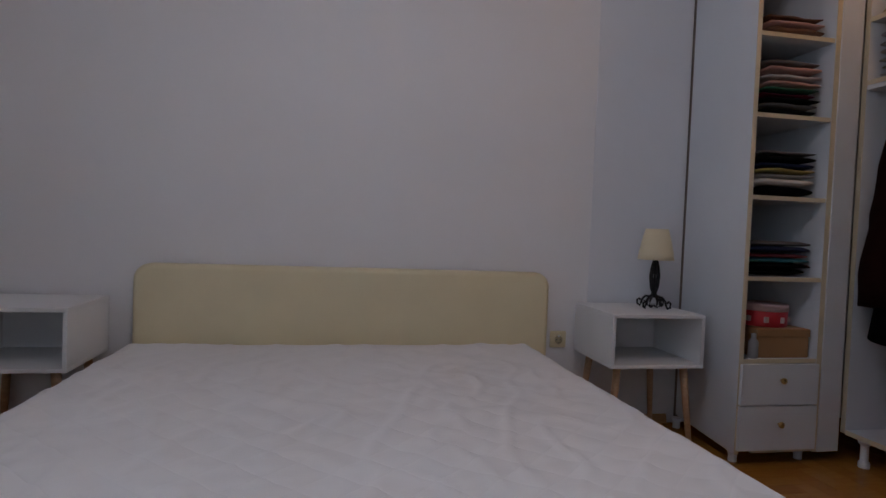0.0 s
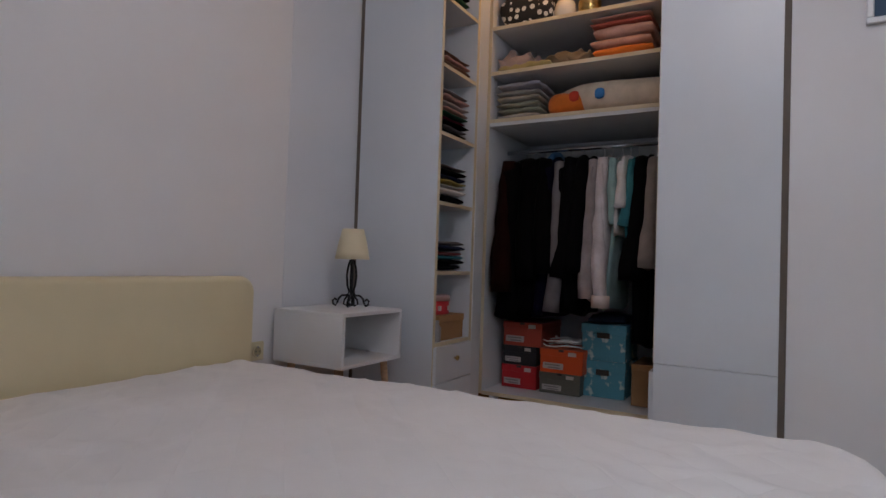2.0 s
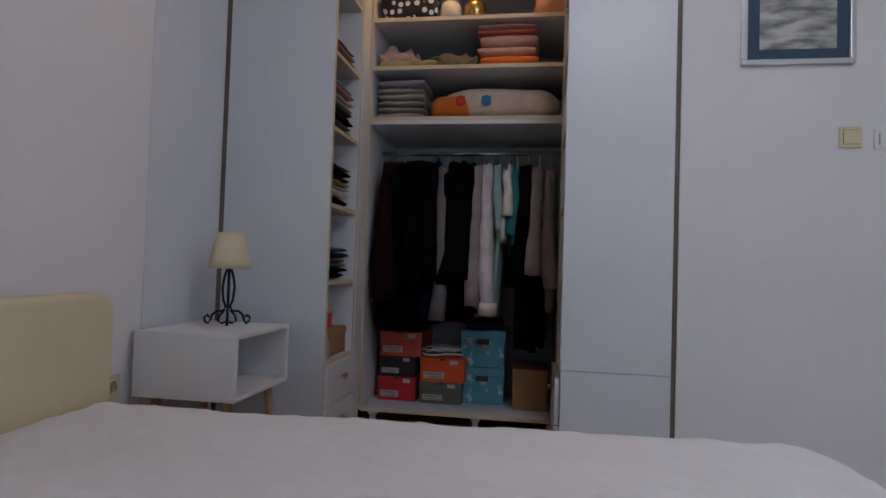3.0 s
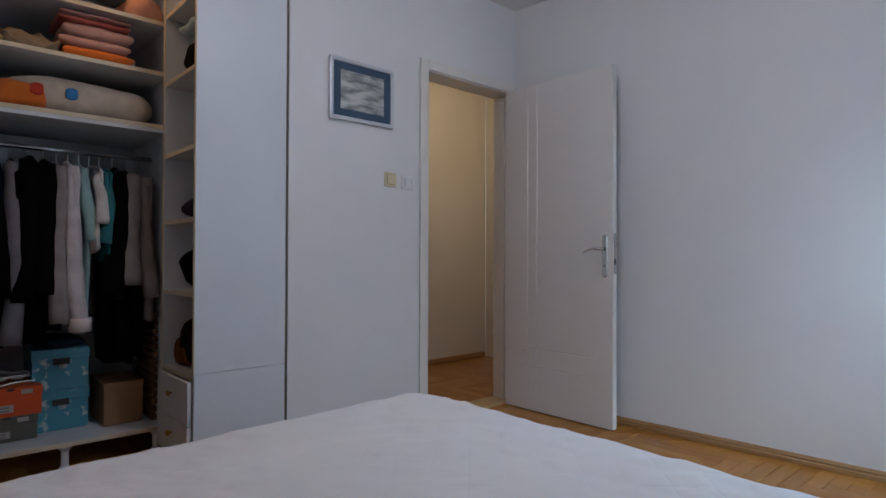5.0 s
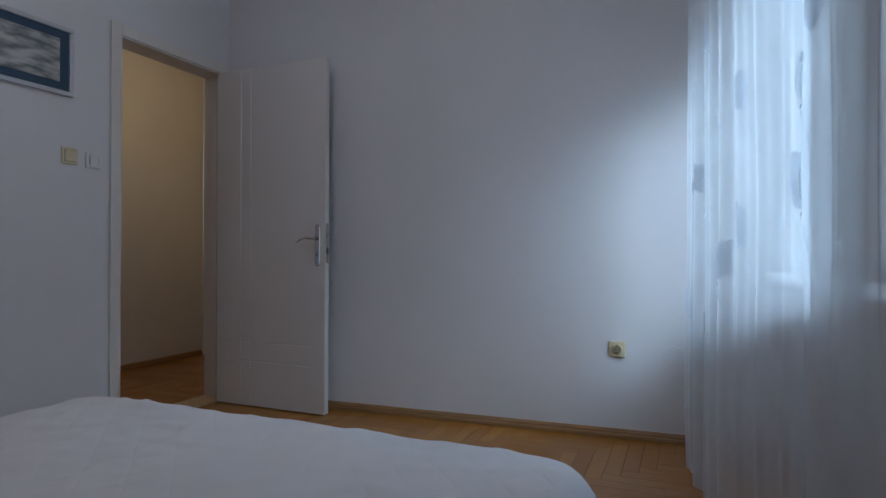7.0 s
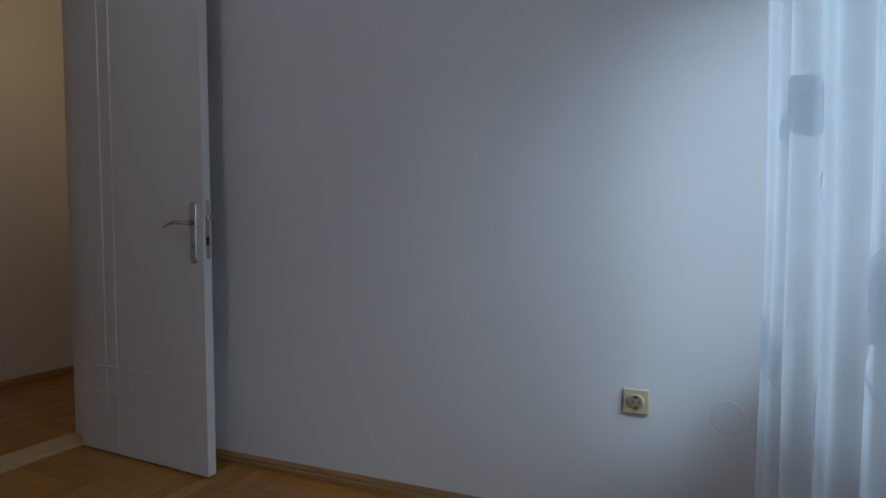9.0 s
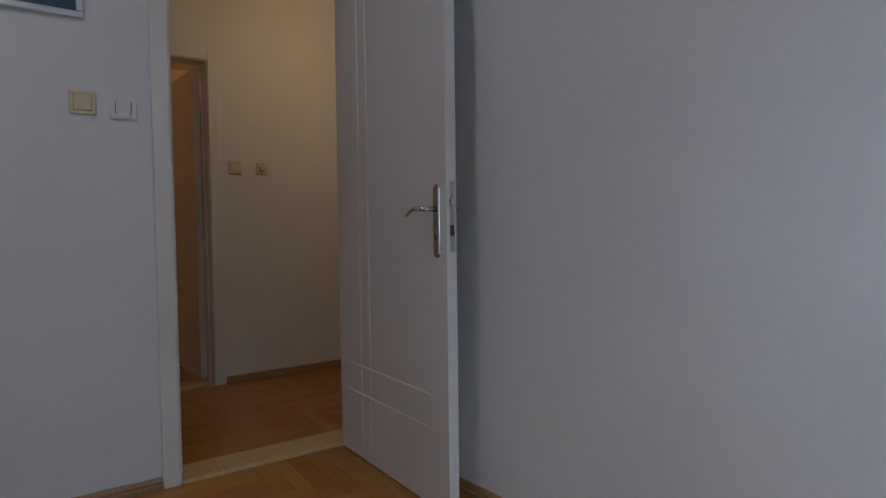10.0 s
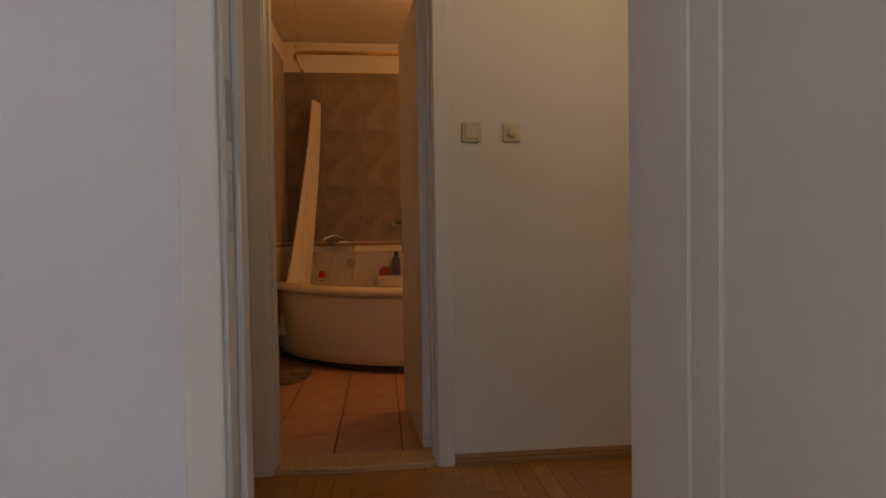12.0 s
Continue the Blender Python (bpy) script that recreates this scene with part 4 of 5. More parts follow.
# things in the unit with its side to the bed
for z, h, col, lab, s in ((0.455, 0.22, (0.012, 0.010, 0.010), "black and brown handbag on the shelf", 61), (0.83, 0.20, BK, "black handbag with straps on the shelf", 62), (1.17, 0.10, (0.03, 0.025, 0.05), "dark folded bag on the shelf", 63), (1.86, 0.17, BK, "black fabric bag on the shelf", 64)):
    bm = soft_slab((2.84, -1.88, z + 0.001), (3.10, -1.60, z + h), s, 0.022, 6)
    low = min(v.co.z for v in bm.verts)
    bmesh.ops.translate(bm, verts=bm.verts, vec=(0, 0, z + 0.0005 - low))
    single("handbag", bm, cloth(*col), (2.97, -1.74, z), lab, "bag", "bags in the shelf unit", True)
single("crumpled_cloth", soft_slab((2.82, -1.80, 2.03), (3.00, -1.555, 2.09), 71, 0.02, 6), cloth(0.36, 0.44, 0.42), (2.9, -1.68, 2.03), "pale mint cloth hanging over a bag", "clothes", "", True)
single("handbag", soft_slab((3.05, -1.72, 0.456), (3.20, -1.60, 0.60), 72, 0.016, 5), cloth(0.16, 0.06, 0.02), (3.12, -1.66, 0.455), "small tan leather bag on the shelf", "bag", "bags in the shelf unit", True)

# ---- bed ----
BX0, BX1, BY0, BY1, BZ = 0.178, 1.985, -2.20, -0.085, 0.462
bed = thing("double_bed", (1.05, -1.0, 0), "double bed with cream headboard and white mattress", "bed")


bm = bmesh.new()
nx, ny = 130, 140
w, l, rc = (BX1 - BX0) / 2, (BY1 - BY0) / 2, 0.17
cx, cy = (BX0 + BX1) / 2, (BY0 + BY1) / 2
top = {}
for i in range(nx + 1):
    for j in range(ny + 1):
        u, v = -1 + 2 * i / nx, -1 + 2 * j / ny
        x, y = u * w, v * l
        ax, ay = abs(x) - (w - rc), abs(y) - (l - rc)
        if ax > 0 and ay > 0 and y < 0:
            m = max(ax, ay)
            d = math.hypot(ax, ay)
            x, y = math.copysign(w - rc + ax * m / d, x), math.copysign(l - rc + ay * m / d, y)
            edge = rc - m
        else:
            edge = min(w - abs(x), l - abs(y))
        z = BZ - (0.055 * (1 - min(1, edge / 0.075)) ** 2.2)
        z -= 0.016 * (y / l + 1)
        inner = min(1, edge / 0.10)
        p = Vector((x * 3.2, y * 3.2, 0))
        z += inner * (0.006 * noise.noise(p * 0.7) + 0.012 * (1 - abs(noise.noise(Vector((x * 2.2 + y * 3.1 + 2, y * 5.0 - x * 3.4, 5))))) ** 9 * (0.5 + noise.noise(Vector((x * 1.3, y * 1.3, 11)))) + 0.008 * (1 - abs(noise.noise(Vector((x * 6.5 - y * 2.0, y * 3.0 + x * 2.0, 15))))) ** 8 + 0.010 * abs(noise.noise(Vector((x * 1.6 + y * 2.5 + 4, y * 4.5 - x * 3, 9)))) ** 1.5 + 0.008 * abs(noise.noise(Vector((x * 2.5 + y * 5, y * 9 - x * 4, 3)))) + 0.003 * noise.noise(Vector((x * 9, y * 3, 7))))
        top[i, j] = bm.verts.new((cx + x, cy + y, z))
for i in range(nx):
    for j in range(ny):
        bm.faces.new((top[i, j], top[i + 1, j], top[i + 1, j + 1], top[i, j + 1]))
ring = [(i, 0) for i in range(nx)] + [(nx, j) for j in range(ny)] + [(i, ny) for i in range(nx, 0, -1)] + [(0, j) for j in range(ny, 0, -1)]
prev = [top[k] for k in ring]
for z, s in ((0.37, 1.004), (0.30, 1.005), (0.25, 0.998), (0.22, 0.975)):
    cur = [bm.verts.new((v.co.x + (0.004 * math.copysign(1, v.co.x - cx) if s > 1 else -0.02 * (1 - s) * 40 * math.copysign(1, v.co.x - cx) * 0.5), v.co.y, z + 0.004 * noise.noise(v.co * 6))) for v in (top[k] for k in ring)]
    for k in range(len(ring)):
        bm.faces.new((prev[k], prev[(k + 1) % len(ring)], cur[(k + 1) % len(ring)], cur[k]))
    prev = cur
bm.faces.new(prev)
part("mattress", bm, MATTRESS, bed, "white quilted mattress cover, slightly creased", True)
part("bed_base", box((BX0 + 0.02, BY0 + 0.03, 0.09), (BX1 - 0.02, BY1, 0.242), 0.012), CREAMLEATHER, bed, "cream upholstered bed base")
for x in (BX0 + 0.1, BX1 - 0.1):
    for y in (BY0 + 0.12, BY1 - 0.1):
        part("leg", lathe([(0.022, 0), (0.026, 0.09)], (x, y, 0), 14), IRON, bed)
# headboard: a padded board with rounded upper corners
HX0, HX1, HZ = 0.215, 2.062, 0.763
bm = bmesh.new()
out = [(HX0, 0.08)] + [(HX0 + 0.07 - 0.07 * math.cos(a), HZ - 0.07 + 0.07 * math.sin(a)) for a in (math.pi / 2 * k / 8 for k in range(9))] + [(HX1 - 0.07 + 0.07 * math.sin(a), HZ - 0.07 + 0.07 * math.cos(a)) for a in (math.pi / 2 * k / 8 for k in range(9))] + [(HX1, 0.08)]
f = bm.faces.new([bm.verts.new((x, -0.018, z)) for x, z in out])
ext = bmesh.ops.extrude_face_region(bm, geom=[f])
vs = [g for g in ext["geom"] if isinstance(g, bmesh.types.BMVert)]
bmesh.ops.translate(bm, verts=vs, vec=(0, -0.062, 0))
es = [e for e in bm.edges if all(v in vs for v in e.verts)]
bmesh.ops.bevel(bm, geom=es, offset=0.022, segments=5, affect="EDGES", profile=0.5)
part("headboard", bm, CREAMLEATHER, bed, "low cream leatherette headboard with rounded corners")


# ---- nightstands, lamp ----
def nightstand(x0, x1, y0, y1, z0, z1, label):
    root = thing("nightstand", ((x0 + x1) / 2, (y0 + y1) / 2, 0), label, "nightstand", "nightstands")
    t = 0.016
    part("top_board", box((x0, y0, z1 - t), (x1, y1, z1), 0.002), NSWHITE, root)
    part("bottom_board", box((x0, y0, z0), (x1, y1, z0 + t), 0.002), NSWHITE, root)
    for a, b in ((x0, x0 + t), (x1 - t, x1)):
        part("side_board", box((a, y0 + 0.0005, z0 + t), (b, y1, z1 - t), 0.0015), NSWHITE, root)
    part("back_board", box((x0 + t, y1 - 0.012, z0 + t), (x1 - t, y1 - 0.002, z1 - t)), NSWHITE, root)
    for sx, x in ((-1, x0 + 0.06), (1, x1 - 0.06)):
        for sy, y in ((-1, y0 + 0.06), (1, y1 - 0.06)):
            bm = bmesh.new()
            tube(bm, [(x, y, z0 + 0.001), (x + sx * 0.035, y + sy * 0.030, 0.0)], [0.018, 0.011], 14)
            part("leg", bm, BEECH, root, "tapered splayed beech leg", True)
    return root


nightstand(2.218, 2.655, -0.425, -0.03, 0.385, 0.620, "white open nightstand on splayed beech legs")
nightstand(-0.300, 0.112, -0.425, -0.03, 0.385, 0.620, "white open nightstand on splayed beech legs")

LXC, LYC, LZ = 2.525, -0.215, 0.6205
lamp = thing("table_lamp", (LXC, LYC, LZ), "small table lamp with ivory shade and black scrolled iron base", "lamp")
bm = bmesh.new()
ns = 32
rings = []
for r, z in ((0.082, 0.228), (0.077, 0.262), (0.066, 0.315), (0.051, 0.372), (0.049, 0.372), (0.064, 0.315), (0.075, 0.262), (0.080, 0.228)):
    rings.append([bm.verts.new((LXC + r * math.cos(2 * math.pi * k / ns), LYC + r * math.sin(2 * math.pi * k / ns), LZ + z)) for k in range(ns)])
for a, b in zip(rings, rings[1:] + rings[:1]):
    for k in range(ns):
        bm.faces.new((a[k], a[(k + 1) % ns], b[(k + 1) % ns], b[k]))
part("shade", bm, LAMPSHADE, lamp, "ivory fabric cone shade", True)
for k in range(4):
    a0 = 2 * math.pi * k / 4 + 0.5
    bm = bmesh.new()
    ca, sa = math.cos(a0), math.sin(a0)
    prof = [(0.008, 0.225), (0.018, 0.19), (0.023, 0.15), (0.018, 0.10), (0.008, 0.072), (0.020, 0.055), (0.042, 0.055), (0.058, 0.040), (0.064, 0.020), (0.072, 0.0055), (0.084, 0.013), (0.087, 0.030), (0.077, 0.039), (0.068, 0.031)]
    tube(bm, [(LXC + r * ca, LYC + r * sa, LZ + z) for r, z in prof], 0.0052, 8)
    part("scroll", bm, IRON, lamp, "", True)
    bm = bmesh.new()
    prof = [(0.010, 0.060), (0.030, 0.036), (0.034, 0.014), (0.020, 0.006), (0.006, 0.012)]
    tube(bm, [(LXC + r * ca, LYC + r * sa, LZ + z) for r, z in prof], 0.0045, 8)
    part("foot_scroll", bm, IRON, lamp, "", True)
bm = bmesh.new()
tube(bm, [(LXC, LYC, LZ + 0.05), (LXC, LYC, LZ + 0.30)], 0.006, 10)
part("stem", bm, IRON, lamp)


# ---- sockets, switches, picture ----
def plate(name, at, face, w, h, material, kind, label, category):
    """A wall plate. face: the direction in which it looks ('-x', '-y', '+y')."""
    x, y, z = at
    root = thing(name, at, label, category)

    def fb(nm, u0, u1, v0, v1, d0, d1, mtl, bev, par):
        if face == "-x":
            lo, hi = (x - d1, y + u0, z + v0), (x - d0, y + u1, z + v1)
        elif face == "-y":
            lo, hi = (x + u0, y - d1, z + v0), (x + u1, y - d0, z + v1)
        else:
            lo, hi = (x + u0, y + d0, z + v0), (x + u1, y + d1, z + v1)
        return part(nm, box(lo, hi, bev, 3), mtl, par)

    fb("frame", -w / 2, w / 2, -h / 2, h / 2, 0.0005, 0.011, material, 0.006, root)
    if kind == "wide switch":
        fb("rocker", -w * 0.27, w * 0.27, -h * 0.42, h * 0.42, 0.010, 0.0165, material, 0.005, root)
        for u in (-0.30, 0.30):
            fb("slit", w * u - 0.0012, w * u + 0.0012, -h * 0.26, h * 0.26, 0.0109, 0.0116, DARK, 0.0, root)
    elif kind == "switch":
        fb("rocker", -w * 0.33, w * 0.33, -h * 0.33, h * 0.33, 0.011, 0.0155, material, 0.003, root)
        fb("gap", -w * 0.345, w * 0.345, -h * 0.35, h * 0.35, 0.0108, 0.0114, DARK, 0.0, root)
    elif kind == "dimmer":
        c = Vector((x - 0.011, y, z))
        bm = bmesh.new()
        tube(bm, [c, c + Vector((-0.012, 0, 0)), c + Vector((-0.015, 0, 0))], [0.021, 0.019, 0.015], 24)
        part("dial", bm, material, root, "", True)
    else:
        d = {"-x": Vector((-1, 0, 0)), "-y": Vector((0, -1, 0)), "+y": Vector((0, 1, 0))}[face]
        c = Vector((x, y, z)) + d * 0.0113
        bm = bmesh.new()
        tube(bm, [c, c + d * 0.005], [0.027, 0.0245], 28)
        part("socket_ring", bm, material, root, "", True)
        # flat disc, darker than the plate, to paint the shade of the well
        bm = bmesh.new()
        tube(bm, [c + d * 0.0052, c + d * 0.0056], [0.0205, 0.0205], 24)
        well = part("socket_well", bm, cloth(0.34, 0.30, 0.20), root, "round socket well with shade put into its colour")
        for s in (-1, 1):
            fb("pin_hole", s * 0.0095 - 0.003, s * 0.0095 + 0.003, -0.003, 0.003, 0.0172, 0.0178, DARK, 0, well)
            fb("earth_clip", -0.004, 0.004, s * 0.018 - 0.004, s * 0.018 + 0.004, 0.0165, 0.0185, CHROME, 0, well)
    return root


plate("wall_socket", (2.143, 0, 0.432), "-y", 0.082, 0.082, CREAMPLASTIC, "socket", "aged cream wall socket beside the headboard", "socket")
plate("wall_socket", (0.328, yb(0.328), 0.462), "+y", 0.082, 0.082, CREAMPLASTIC, "socket", "aged cream wall socket on white wall", "socket")
plate("light_switch", (XW, -2.640, 1.436), "-x", 0.082, 0.082, CREAMPLASTIC, "switch", "cream light switch beside the doorway", "switch")
plate("light_switch", (XW, -2.766, 1.428), "-x", 0.086, 0.080, WHITEPLASTIC, "wide switch", "white light switch beside the doorway", "switch")
plate("light_switch", (XH, -3.553, 1.380), "-x", 0.078, 0.082, CREAMPLASTIC, "switch", "cream light switch on the hall wall", "switch")
plate("dimmer_switch", (XH, -3.722, 1.378), "-x", 0.074, 0.076, CREAMPLASTIC, "dimmer", "cream rotary dimmer on the hall wall", "switch")
bm = bmesh.new()
c = Vector((0.060, yb(0.060), 0.442))
tube(bm, [c + Vector((0, 0.0005, 0)), c + Vector((0, 0.003, 0)), c + Vector((0, 0.004, 0))], [0.052, 0.052, 0.049], 36)
single("blank_cover", bm, WALL, c, "round painted blank cover on wall", "cover plate")

pic = thing("framed_picture", (XW, -2.45, 1.90), "framed seascape print in silver frame with blue mount", "picture")
PY0, PY1, PZ0, PZ1 = -2.652, -2.234, 1.724, 2.056
for lo, hi in (((PY0, PZ0), (PY1, PZ0 + 0.022)), ((PY0, PZ1 - 0.022), (PY1, PZ1)), ((PY0, PZ0 + 0.022), (PY0 + 0.022, PZ1 - 0.022)), ((PY1 - 0.022, PZ0 + 0.022), (PY1, PZ1 - 0.022))):
    part("frame_bar", box((XW - 0.022, lo[0], lo[1]), (XW - 0.001, hi[0], hi[1]), 0.004), SILVER, pic, "silver wooden frame")
part("mount", box((XW - 0.012, PY0 + 0.021, PZ0 + 0.021), (XW - 0.004, PY1 - 0.021, PZ1 - 0.021)), MAT_BLUE, pic, "slate blue card mount")


def print_mat():
    """A pale grey seascape: cloud bands above, a darker shore line, light water."""
    m = bpy.data.materials.new("seascape_print")
    m.use_nodes = True
    n, l = m.node_tree.nodes, m.node_tree.links
    b = n["Principled BSDF"]
    co, mp, ns_ = n.new("ShaderNodeTexCoord"), n.new("ShaderNodeMapping"), n.new("ShaderNodeTexNoise")
    mp.inputs["Scale"].default_value = (6, 9, 30)
    ns_.inputs["Scale"].default_value, ns_.inputs["Detail"].default_value = 1.0, 6
    l.new(co.outputs["Object"], mp.inputs[0])
    l.new(mp.outputs[0], ns_.inputs[0])
    r = n.new("ShaderNodeValToRGB")
    r.color_ramp.elements[0].position, r.color_ramp.elements[1].position = 0.36, 0.62
    r.color_ramp.elements[0].color, r.color_ramp.elements[1].color = (0.16, 0.18, 0.18, 1), (0.56, 0.56, 0.53, 1)
    l.new(ns_.outputs[0], r.inputs[0])
    l.new(r.outputs[0], b.inputs["Base Color"])
    b.inputs["Roughness"].default_value = 0.3
    return m


part("print", box((XW - 0.0145, PY0 + 0.068, PZ0 + 0.062), (XW - 0.0122, PY1 - 0.068, PZ1 - 0.062)), print_mat(), pic, "grey seascape print")

# ---- bathroom ----
TUBC, TR = (XB - 0.004, -3.58), 1.36
tub = thing("corner_bathtub", (6.6, -3.0, 0), "cream acrylic corner bathtub with curved front panel", "bathtub")


def arc_wall(radii_z, n=40, a0=90, a1=185):
    """A curved shell round the tub's corner, from a list of radius and height."""
    bm = bmesh.new()
    rows = []
    for r, z in radii_z:
        rows.append([bm.verts.new((TUBC[0] + r * math.cos(radians(a0 + (a1 - a0) * k / n)), TUBC[1] + r * math.sin(radians(a0 + (a1 - a0) * k / n)), z)) for k in range(n + 1)])
    for a, b in zip(rows, rows[1:]):
        for k in range(n):
            bm.faces.new((a[k], a[k + 1], b[k + 1], b[k]))
    return bm


part("front_panel", arc_wall([(TR - 0.05, 0.05), (TR - 0.02, 0.055), (TR - 0.005, 0.12), (TR - 0.005, 0.50), (TR - 0.02, 0.53), (TR - 0.05, 0.535)]), ACRYLIC, tub, "curved cream front panel", True)
part("rim", arc_wall([(TR - 0.04, 0.53), (TR + 0.0, 0.535), (TR + 0.02, 0.555), (TR + 0.02, 0.575), (TR + 0.0, 0.595), (TR - 0.06, 0.60), (TR - 0.16, 0.60), (TR - 0.19, 0.59), (TR - 0.24, 0.40), (TR - 0.34, 0.28), (0.30, 0.24), (0.02, 0.24)]), ACRYLIC, tub, "rounded rim and basin", True)
part("deck", arc_wall([(0.50, 0.26), (0.46, 0.60), (0.42, 0.612), (0.01, 0.612)]), ACRYLIC, tub, "flat corner deck", True)
# dark shell below the panel, coloured as the shade under the tub
part("toe_gap", arc_wall([(TR - 0.07, 0.0), (TR - 0.07, 0.052)]), DARK, tub)
part("drain", lathe([(0.05, 0), (0.05, 0.006), (0.045, 0.009)], (6.60, -2.67, 0.600), 20), CHROME, tub)
mx, my, mz = 7.10, -2.81, 0.905
mixer = thing("bath_mixer", (mx, my, mz), "chrome wall bath mixer with hand shower", "tap")
bm = bmesh.new()
tube(bm, [(XB, my + 0.075, mz), (XB - 0.06, my + 0.075, mz)], 0.014, 12)
tube(bm, [(XB, my - 0.075, mz), (XB - 0.06, my - 0.075, mz)], 0.014, 12)
tube(bm, [(XB - 0.06, my + 0.11, mz), (XB - 0.06, my - 0.11, mz)], 0.022, 14)
part("mixer_body", bm, CHROME, mixer, "", True)
bm = bmesh.new()
tube(bm, [(XB - 0.06, my, mz), (XB - 0.06, my, mz + 0.06), (XB - 0.09, my + 0.05, mz + 0.07), (XB - 0.12, my + 0.12, mz + 0.045), (XB - 0.13, my + 0.16, mz + 0.02)], [0.012, 0.012, 0.011, 0.014, 0.034], 14)
part("hand_shower", bm, CHROME, mixer, "", True)
for dy in (0.03, -0.12):
    bm = bmesh.new()
    tube(bm, [(XB - 0.08, my + dy, mz - 0.01), (XB - 0.12, my + dy + 0.01, mz - 0.15), (XB - 0.14, my + dy + 0.02, mz - 0.33)], 0.007, 10)
    part("hose", bm, CHROME, mixer, "", True)
bm = bmesh.new()
tube(bm, [(XB - 0.008, -2.90, 0.72), (XB - 0.02, -2.90, 0.72), (XB - 0.04, -2.90, 0.72)], [0.038, 0.038, 0.018], 20)
single("overflow_knob", bm, CHROME, (XB, -2.90, 0.72), "round chrome overflow knob on tiles", "tap", "", True)
for y, r, h, col, lab, z0 in ((-2.55, 0.030, 0.16, (0.45, 0.48, 0.46), "clear soap bottle on the bathtub rim", 0.60), (-2.65, 0.030, 0.06, (0.60, 0.02, 0.015), "small red bath toy on the rim", 0.60), (-3.20, 0.05, 0.075, (0.35, 0.05, 0.04), "round jar with red label", 0.612), (-3.305, 0.036, 0.21, (0.10, 0.13, 0.22), "tall blue shampoo bottle on rim", 0.612)):
    root = thing("toiletry_bottle", (XB - 0.10, y, z0), lab, "bottle", "toiletries on the bathtub")
    part("bottle_body", lathe([(r * 0.9, 0), (r, 0.006), (r, h * 0.68), (r * 0.75, h * 0.76), (r * 0.45, h * 0.80)], (XB - 0.10, y, z0 + 0.0005), 18), card(*col), root, "", True)
    part("cap", lathe([(r * 0.5, h * 0.80), (r * 0.5, h * 0.96), (r * 0.4, h)], (XB - 0.10, y, z0 + 0.0005), 16), card(0.02, 0.02, 0.03) if col[2] > 0.2 else card(*col), root, "", True)

RZ = 2.175
rod = thing("shower_rail", (5.75, -2.62, RZ), "L-shaped shower curtain rail hung from the ceiling", "rail")
bm = bmesh.new()
tube(bm, [(XB, -2.62, RZ), (5.83, -2.62, RZ), (5.77, -2.64, RZ), (5.75, -2.70, RZ), (5.75, -4.27, RZ)], 0.0125, 12)
part("rail_tube", bm, BRASS, rod, "", True)
bm = bmesh.new()
tube(bm, [(5.78, -2.635, RZ), (5.78, -2.635, 2.699)], 0.004, 8)
part("ceiling_stay", bm, BRASS, rod)
for k in range(6):
    xk = 5.86 + 0.035 * k
    bm = bmesh.new()
    tube(bm, [(xk, -2.62 + 0.022 * math.cos(a), RZ - 0.012 + 0.026 * math.sin(a)) for a in (2 * math.pi * i / 14 for i in range(15))], 0.003, 6, False)
    part("curtain_ring", bm, WHITEPLASTIC, rod, "", True)
sc = thing("shower_curtain", (6.9, -2.42, 0.1), "white shower curtain gathered at the rail's end", "curtain")
bm = bmesh.new()
rows = []
for k in range(25):
    f = k / 24
    z = RZ - 0.03 - (RZ - 0.23) * f
    xa, xb = 6.96 - 0.55 * f ** 1.6, 7.10 - 0.42 * f ** 1.6
    yc = -2.63 + 0.17 * f ** 1.2
    rows.append([bm.verts.new((xa + (xb - xa) * i / 40, yc + 0.050 * (1 - 2 * i / 40) * (0.5 + f) + 0.022 * (0.5 + f) * math.sin(i * 1.15 + 0.8 * f), z)) for i in range(41)])
for a, b in zip(rows, rows[1:]):
    for i in range(40):
        bm.faces.new((a[i], a[i + 1], b[i + 1], b[i]))
part("cloth", bm, SHOWERCLOTH, sc, "", True)
bm = lathe([(0.30, 0.0), (0.30, 0.010), (0.285, 0.014), (0.02, 0.014)], (5.95, -2.45, 0.0005), 36)
bmesh.ops.scale(bm, verts=bm.verts, vec=(1, 0.55, 1), space=Matrix.Translation((-5.95, 2.58, 0)))
single("bath_mat", bm, pm("mat_print", (0.16, 0.13, 0.11), 0.9, var=0.8, vscale=18), (5.95, -2.55, 0.0), "small oval patterned bath mat on tiles", "mat")

# ---- tiles and parquet, piece by piece ----
def bevel_piece(lx, ly, lz, b):
    """A flat block with eased upper edges, top at z = 0."""
    bm = bmesh.new()
    lo = [bm.verts.new((sx * lx / 2, sy * ly / 2, -lz)) for sx, sy in ((-1, -1), (1, -1), (1, 1), (-1, 1))]
    mid = [bm.verts.new((sx * lx / 2, sy * ly / 2, -b)) for sx, sy in ((-1, -1), (1, -1), (1, 1), (-1, 1))]
    hi = [bm.verts.new((sx * (lx / 2 - b), sy * (ly / 2 - b), 0)) for sx, sy in ((-1, -1), (1, -1), (1, 1), (-1, 1))]
    for a, c in ((lo, mid), (mid, hi)):
        for k in range(4):
            bm.faces.new((a[k], a[(k + 1) % 4], c[(k + 1) % 4], c[k]))
    bm.faces.new(hi)
    return bm


def piece_mesh(name, bm, material):
    bmesh.ops.recalc_face_normals(bm, faces=bm.faces)
    me = bpy.data.meshes.new(name)
    bm.to_mesh(me)
    bm.free()
    me.materials.append(material)
    return me


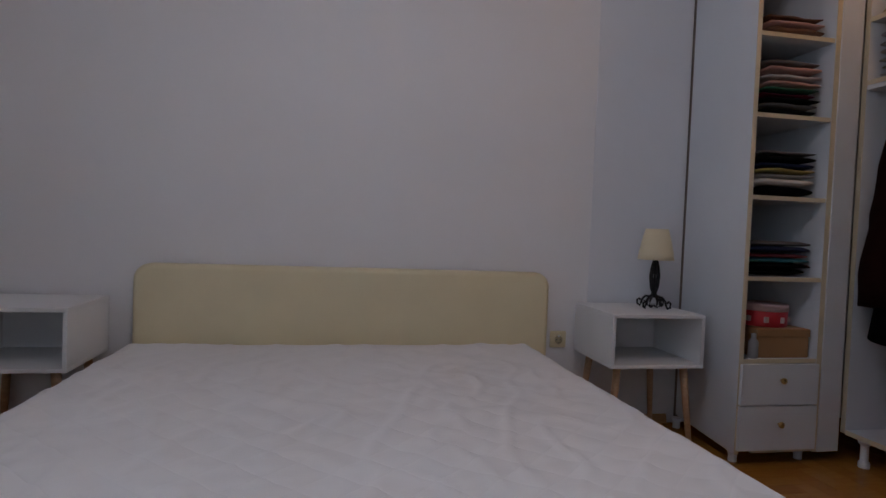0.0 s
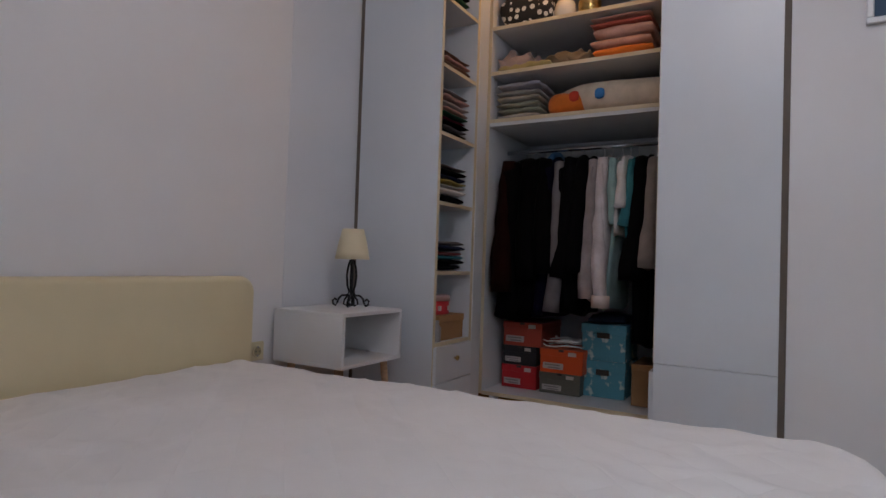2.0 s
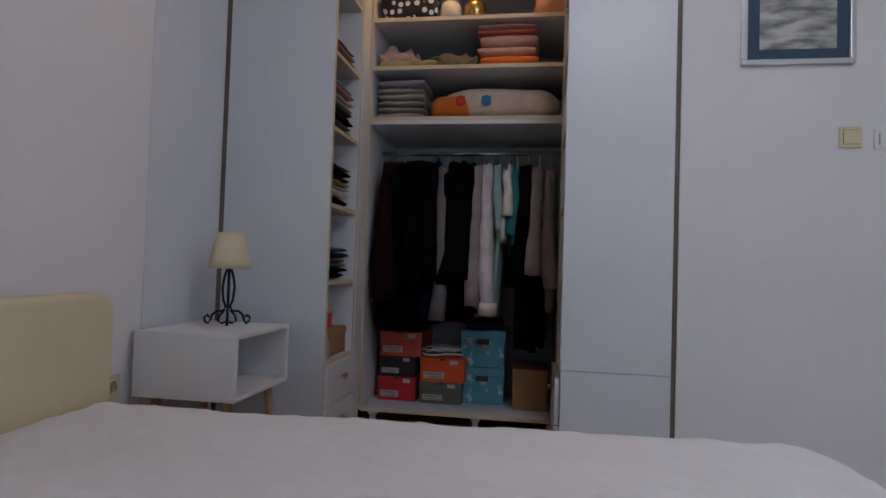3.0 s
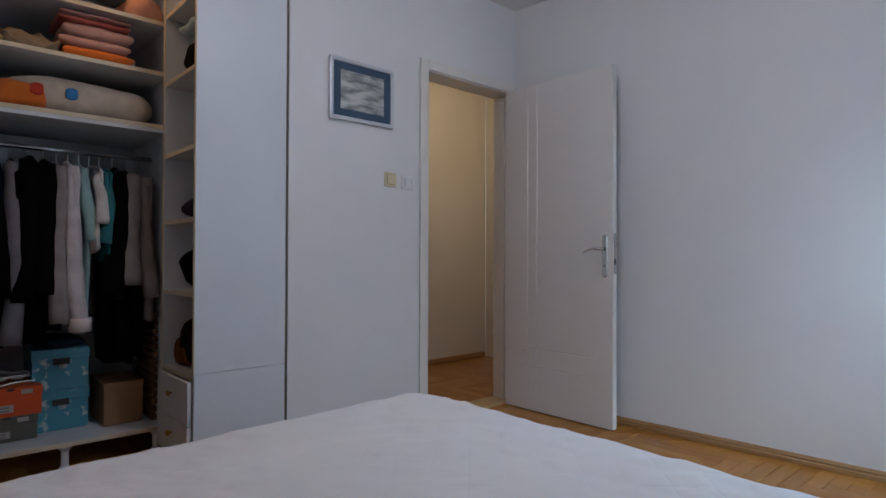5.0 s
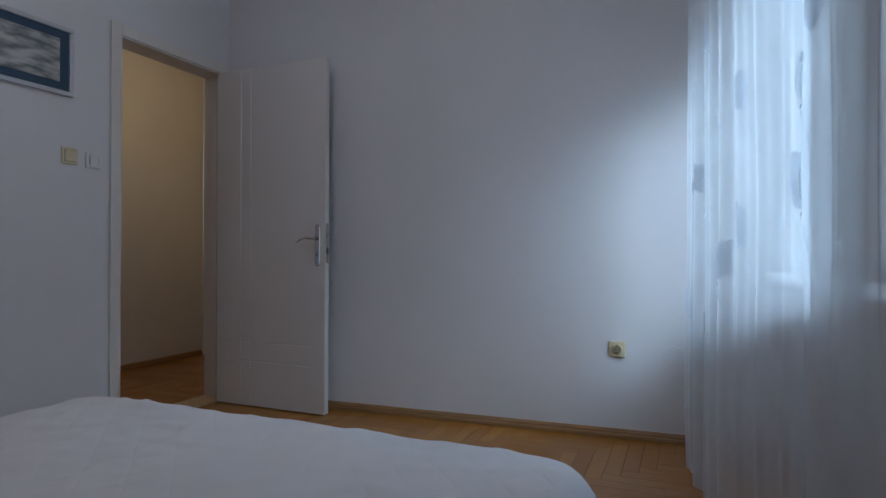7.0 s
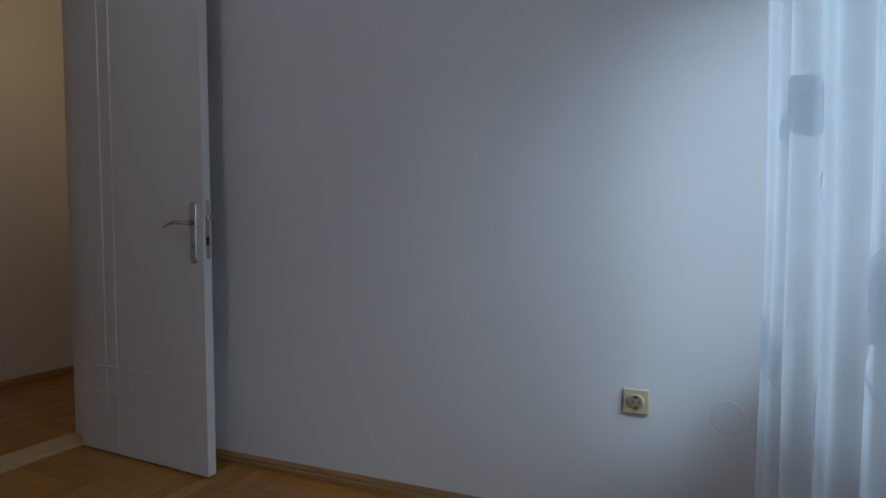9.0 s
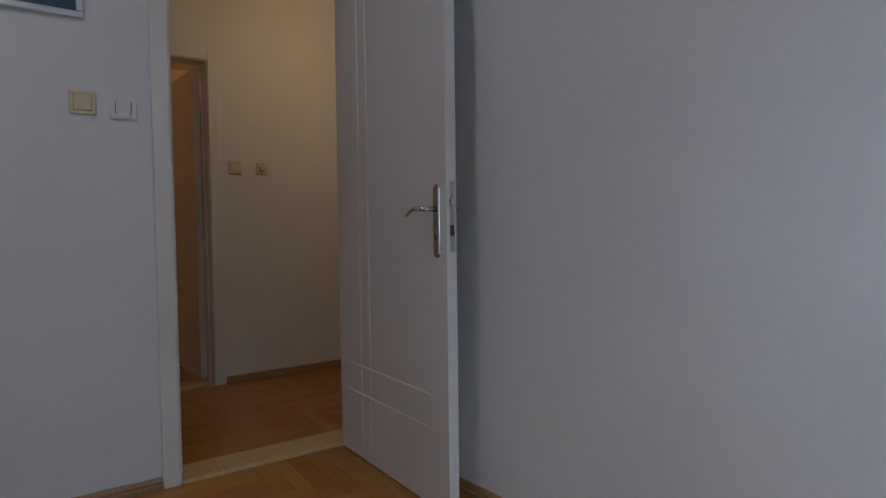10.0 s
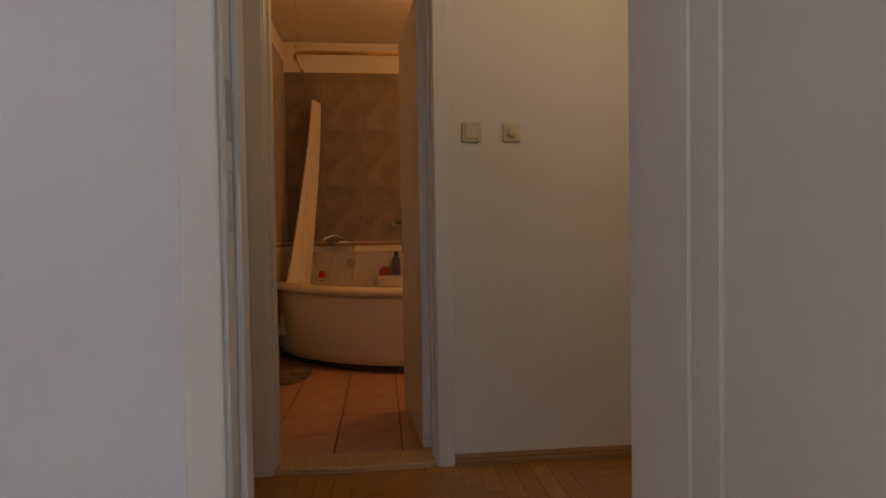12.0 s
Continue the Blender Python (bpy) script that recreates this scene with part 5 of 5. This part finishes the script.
bath_floor, floor = bpy.data.objects["bathroom_floor"], bpy.data.objects["floor"]
T = 0.305
tile_me = piece_mesh("tile", bevel_piece(T - 0.006, T - 0.006, 0.010, 0.0015), FLOORTILE)
for i in range(9):
    for j in range(7):
        ob = new("tile", tile_me)
        ob.parent = bath_floor
        ob.location = (4.36 + T * (i + 0.5), -2.34 - T * (j + 0.5), -0.001 + 0.0006 * noise.noise(Vector((i, j, 0))))
back, side = bpy.data.objects["wall_bath_back"], bpy.data.objects["wall_bath_north"]
tw, th = 0.34, 0.505


def wall_tile(w, h, material):
    bm = bevel_piece(w - 0.0006, h - 0.0006, 0.007, 0.0005)
    bmesh.ops.rotate(bm, verts=bm.verts, matrix=Matrix.Rotation(radians(-90), 3, "Y"))
    return piece_mesh("tile", bm, material)


# after the turn the piece's length runs up and its width along y
dark_t, pale_t = wall_tile(th, tw, TILEDARK), wall_tile(0.40, tw, TILELIGHT)
strip_t = wall_tile(0.03, tw, SKIRT)
for j in range(7):
    y = -2.34 - tw * (j + 0.5)
    for me, z in ((pale_t, 0.20), (pale_t, 0.60), (strip_t, 0.90 - 0.01), (dark_t, 0.915 + th / 2), (dark_t, 0.915 + th * 1.5), (dark_t, 0.915 + th * 2.5)):
        if me is pale_t and z == 0.60:
            z = 0.625
        ob = new("tile", me)
        ob.parent = back
        ob.location = (XB - 0.0075, y, z)
        if me is pale_t and z < 0.3:
            ob.location.z = 0.222
for i in range(8):
    x = XB - 0.012 - tw * (i + 0.5)
    for me, z in ((pale_t, 0.222), (pale_t, 0.625), (strip_t, 0.89), (pale_t, 1.115), (pale_t, 1.518), (pale_t, 1.92), (pale_t, 2.322)):
        ob = new("tile", me)
        ob.parent = side
        ob.location = (x, -2.3375, z)
        ob.rotation_euler = (0, 0, radians(90))

# herringbone parquet laid square to the walls
PW, PL = 0.072, 0.432
near_me = piece_mesh("plank", bevel_piece(PL - 0.0012, PW - 0.0012, 0.009, 0.0008), PARQUET)
rest_v, rest_f = [], []
placed = []
for a in range(-90, 90):
    for b in range(-14, 14):
        # horizontal and vertical blocks of the weave
        ox, oy = a * PW + b * PL, a * PW - b * PL
        placed.append((ox + PL / 2, oy + PW / 2, 0))
        placed.append((ox + PL + PW / 2 - PL, oy + PW + PL / 2, 90))
keep = []
for x, y, r in placed:
    x, y = x + 1.7, y - 2.4
    hx, hy = (PL / 2, PW / 2) if r == 0 else (PW / 2, PL / 2)
    x0, x1, y0, y1 = max(x - hx, X0), min(x + hx, XH + 0.02), max(y - hy, -4.92), min(y + hy, 0.0)
    if x1 - x0 > 0.004 and y1 - y0 > 0.004:
        keep.append((x, y, r, x0, x1, y0, y1))
keep.sort(key=lambda k: math.hypot(k[0] - 2.9, (k[1] + 3.25) * 1.1))
whole = [k for k in keep if abs((k[4] - k[3]) * (k[6] - k[5]) - PW * PL) < 1e-6]
for x, y, r, *_ in whole[:300]:
    ob = new("plank", near_me)
    ob.parent = floor
    ob.location, ob.rotation_euler = (x, y, -0.0005 + 0.0004 * noise.noise(Vector((x * 9, y * 9, 1)))), (0, 0, radians(r))
done = set(whole[:300])
for k in keep:
    if k in done:
        continue
    x0, x1, y0, y1, k0 = k[3] + 0.0007, k[4] - 0.0007, k[5] + 0.0007, k[6] - 0.0007, len(rest_v)
    rest_v += [(x, y, z) for z in (-0.0095, -0.0005) for x, y in ((x0, y0), (x1, y0), (x1, y1), (x0, y1))]
    rest_f += [(k0 + 4, k0 + 5, k0 + 6, k0 + 7)] + [(k0 + i, k0 + (i + 1) % 4, k0 + 4 + (i + 1) % 4, k0 + 4 + i) for i in range(4)]
me = bpy.data.meshes.new("planks_rest")
me.from_pydata(rest_v, [], rest_f)
me.materials.append(PARQUET_REST)
ob = new("planks_rest", me)
ob.parent = floor
ob["kind"] = "stuff"
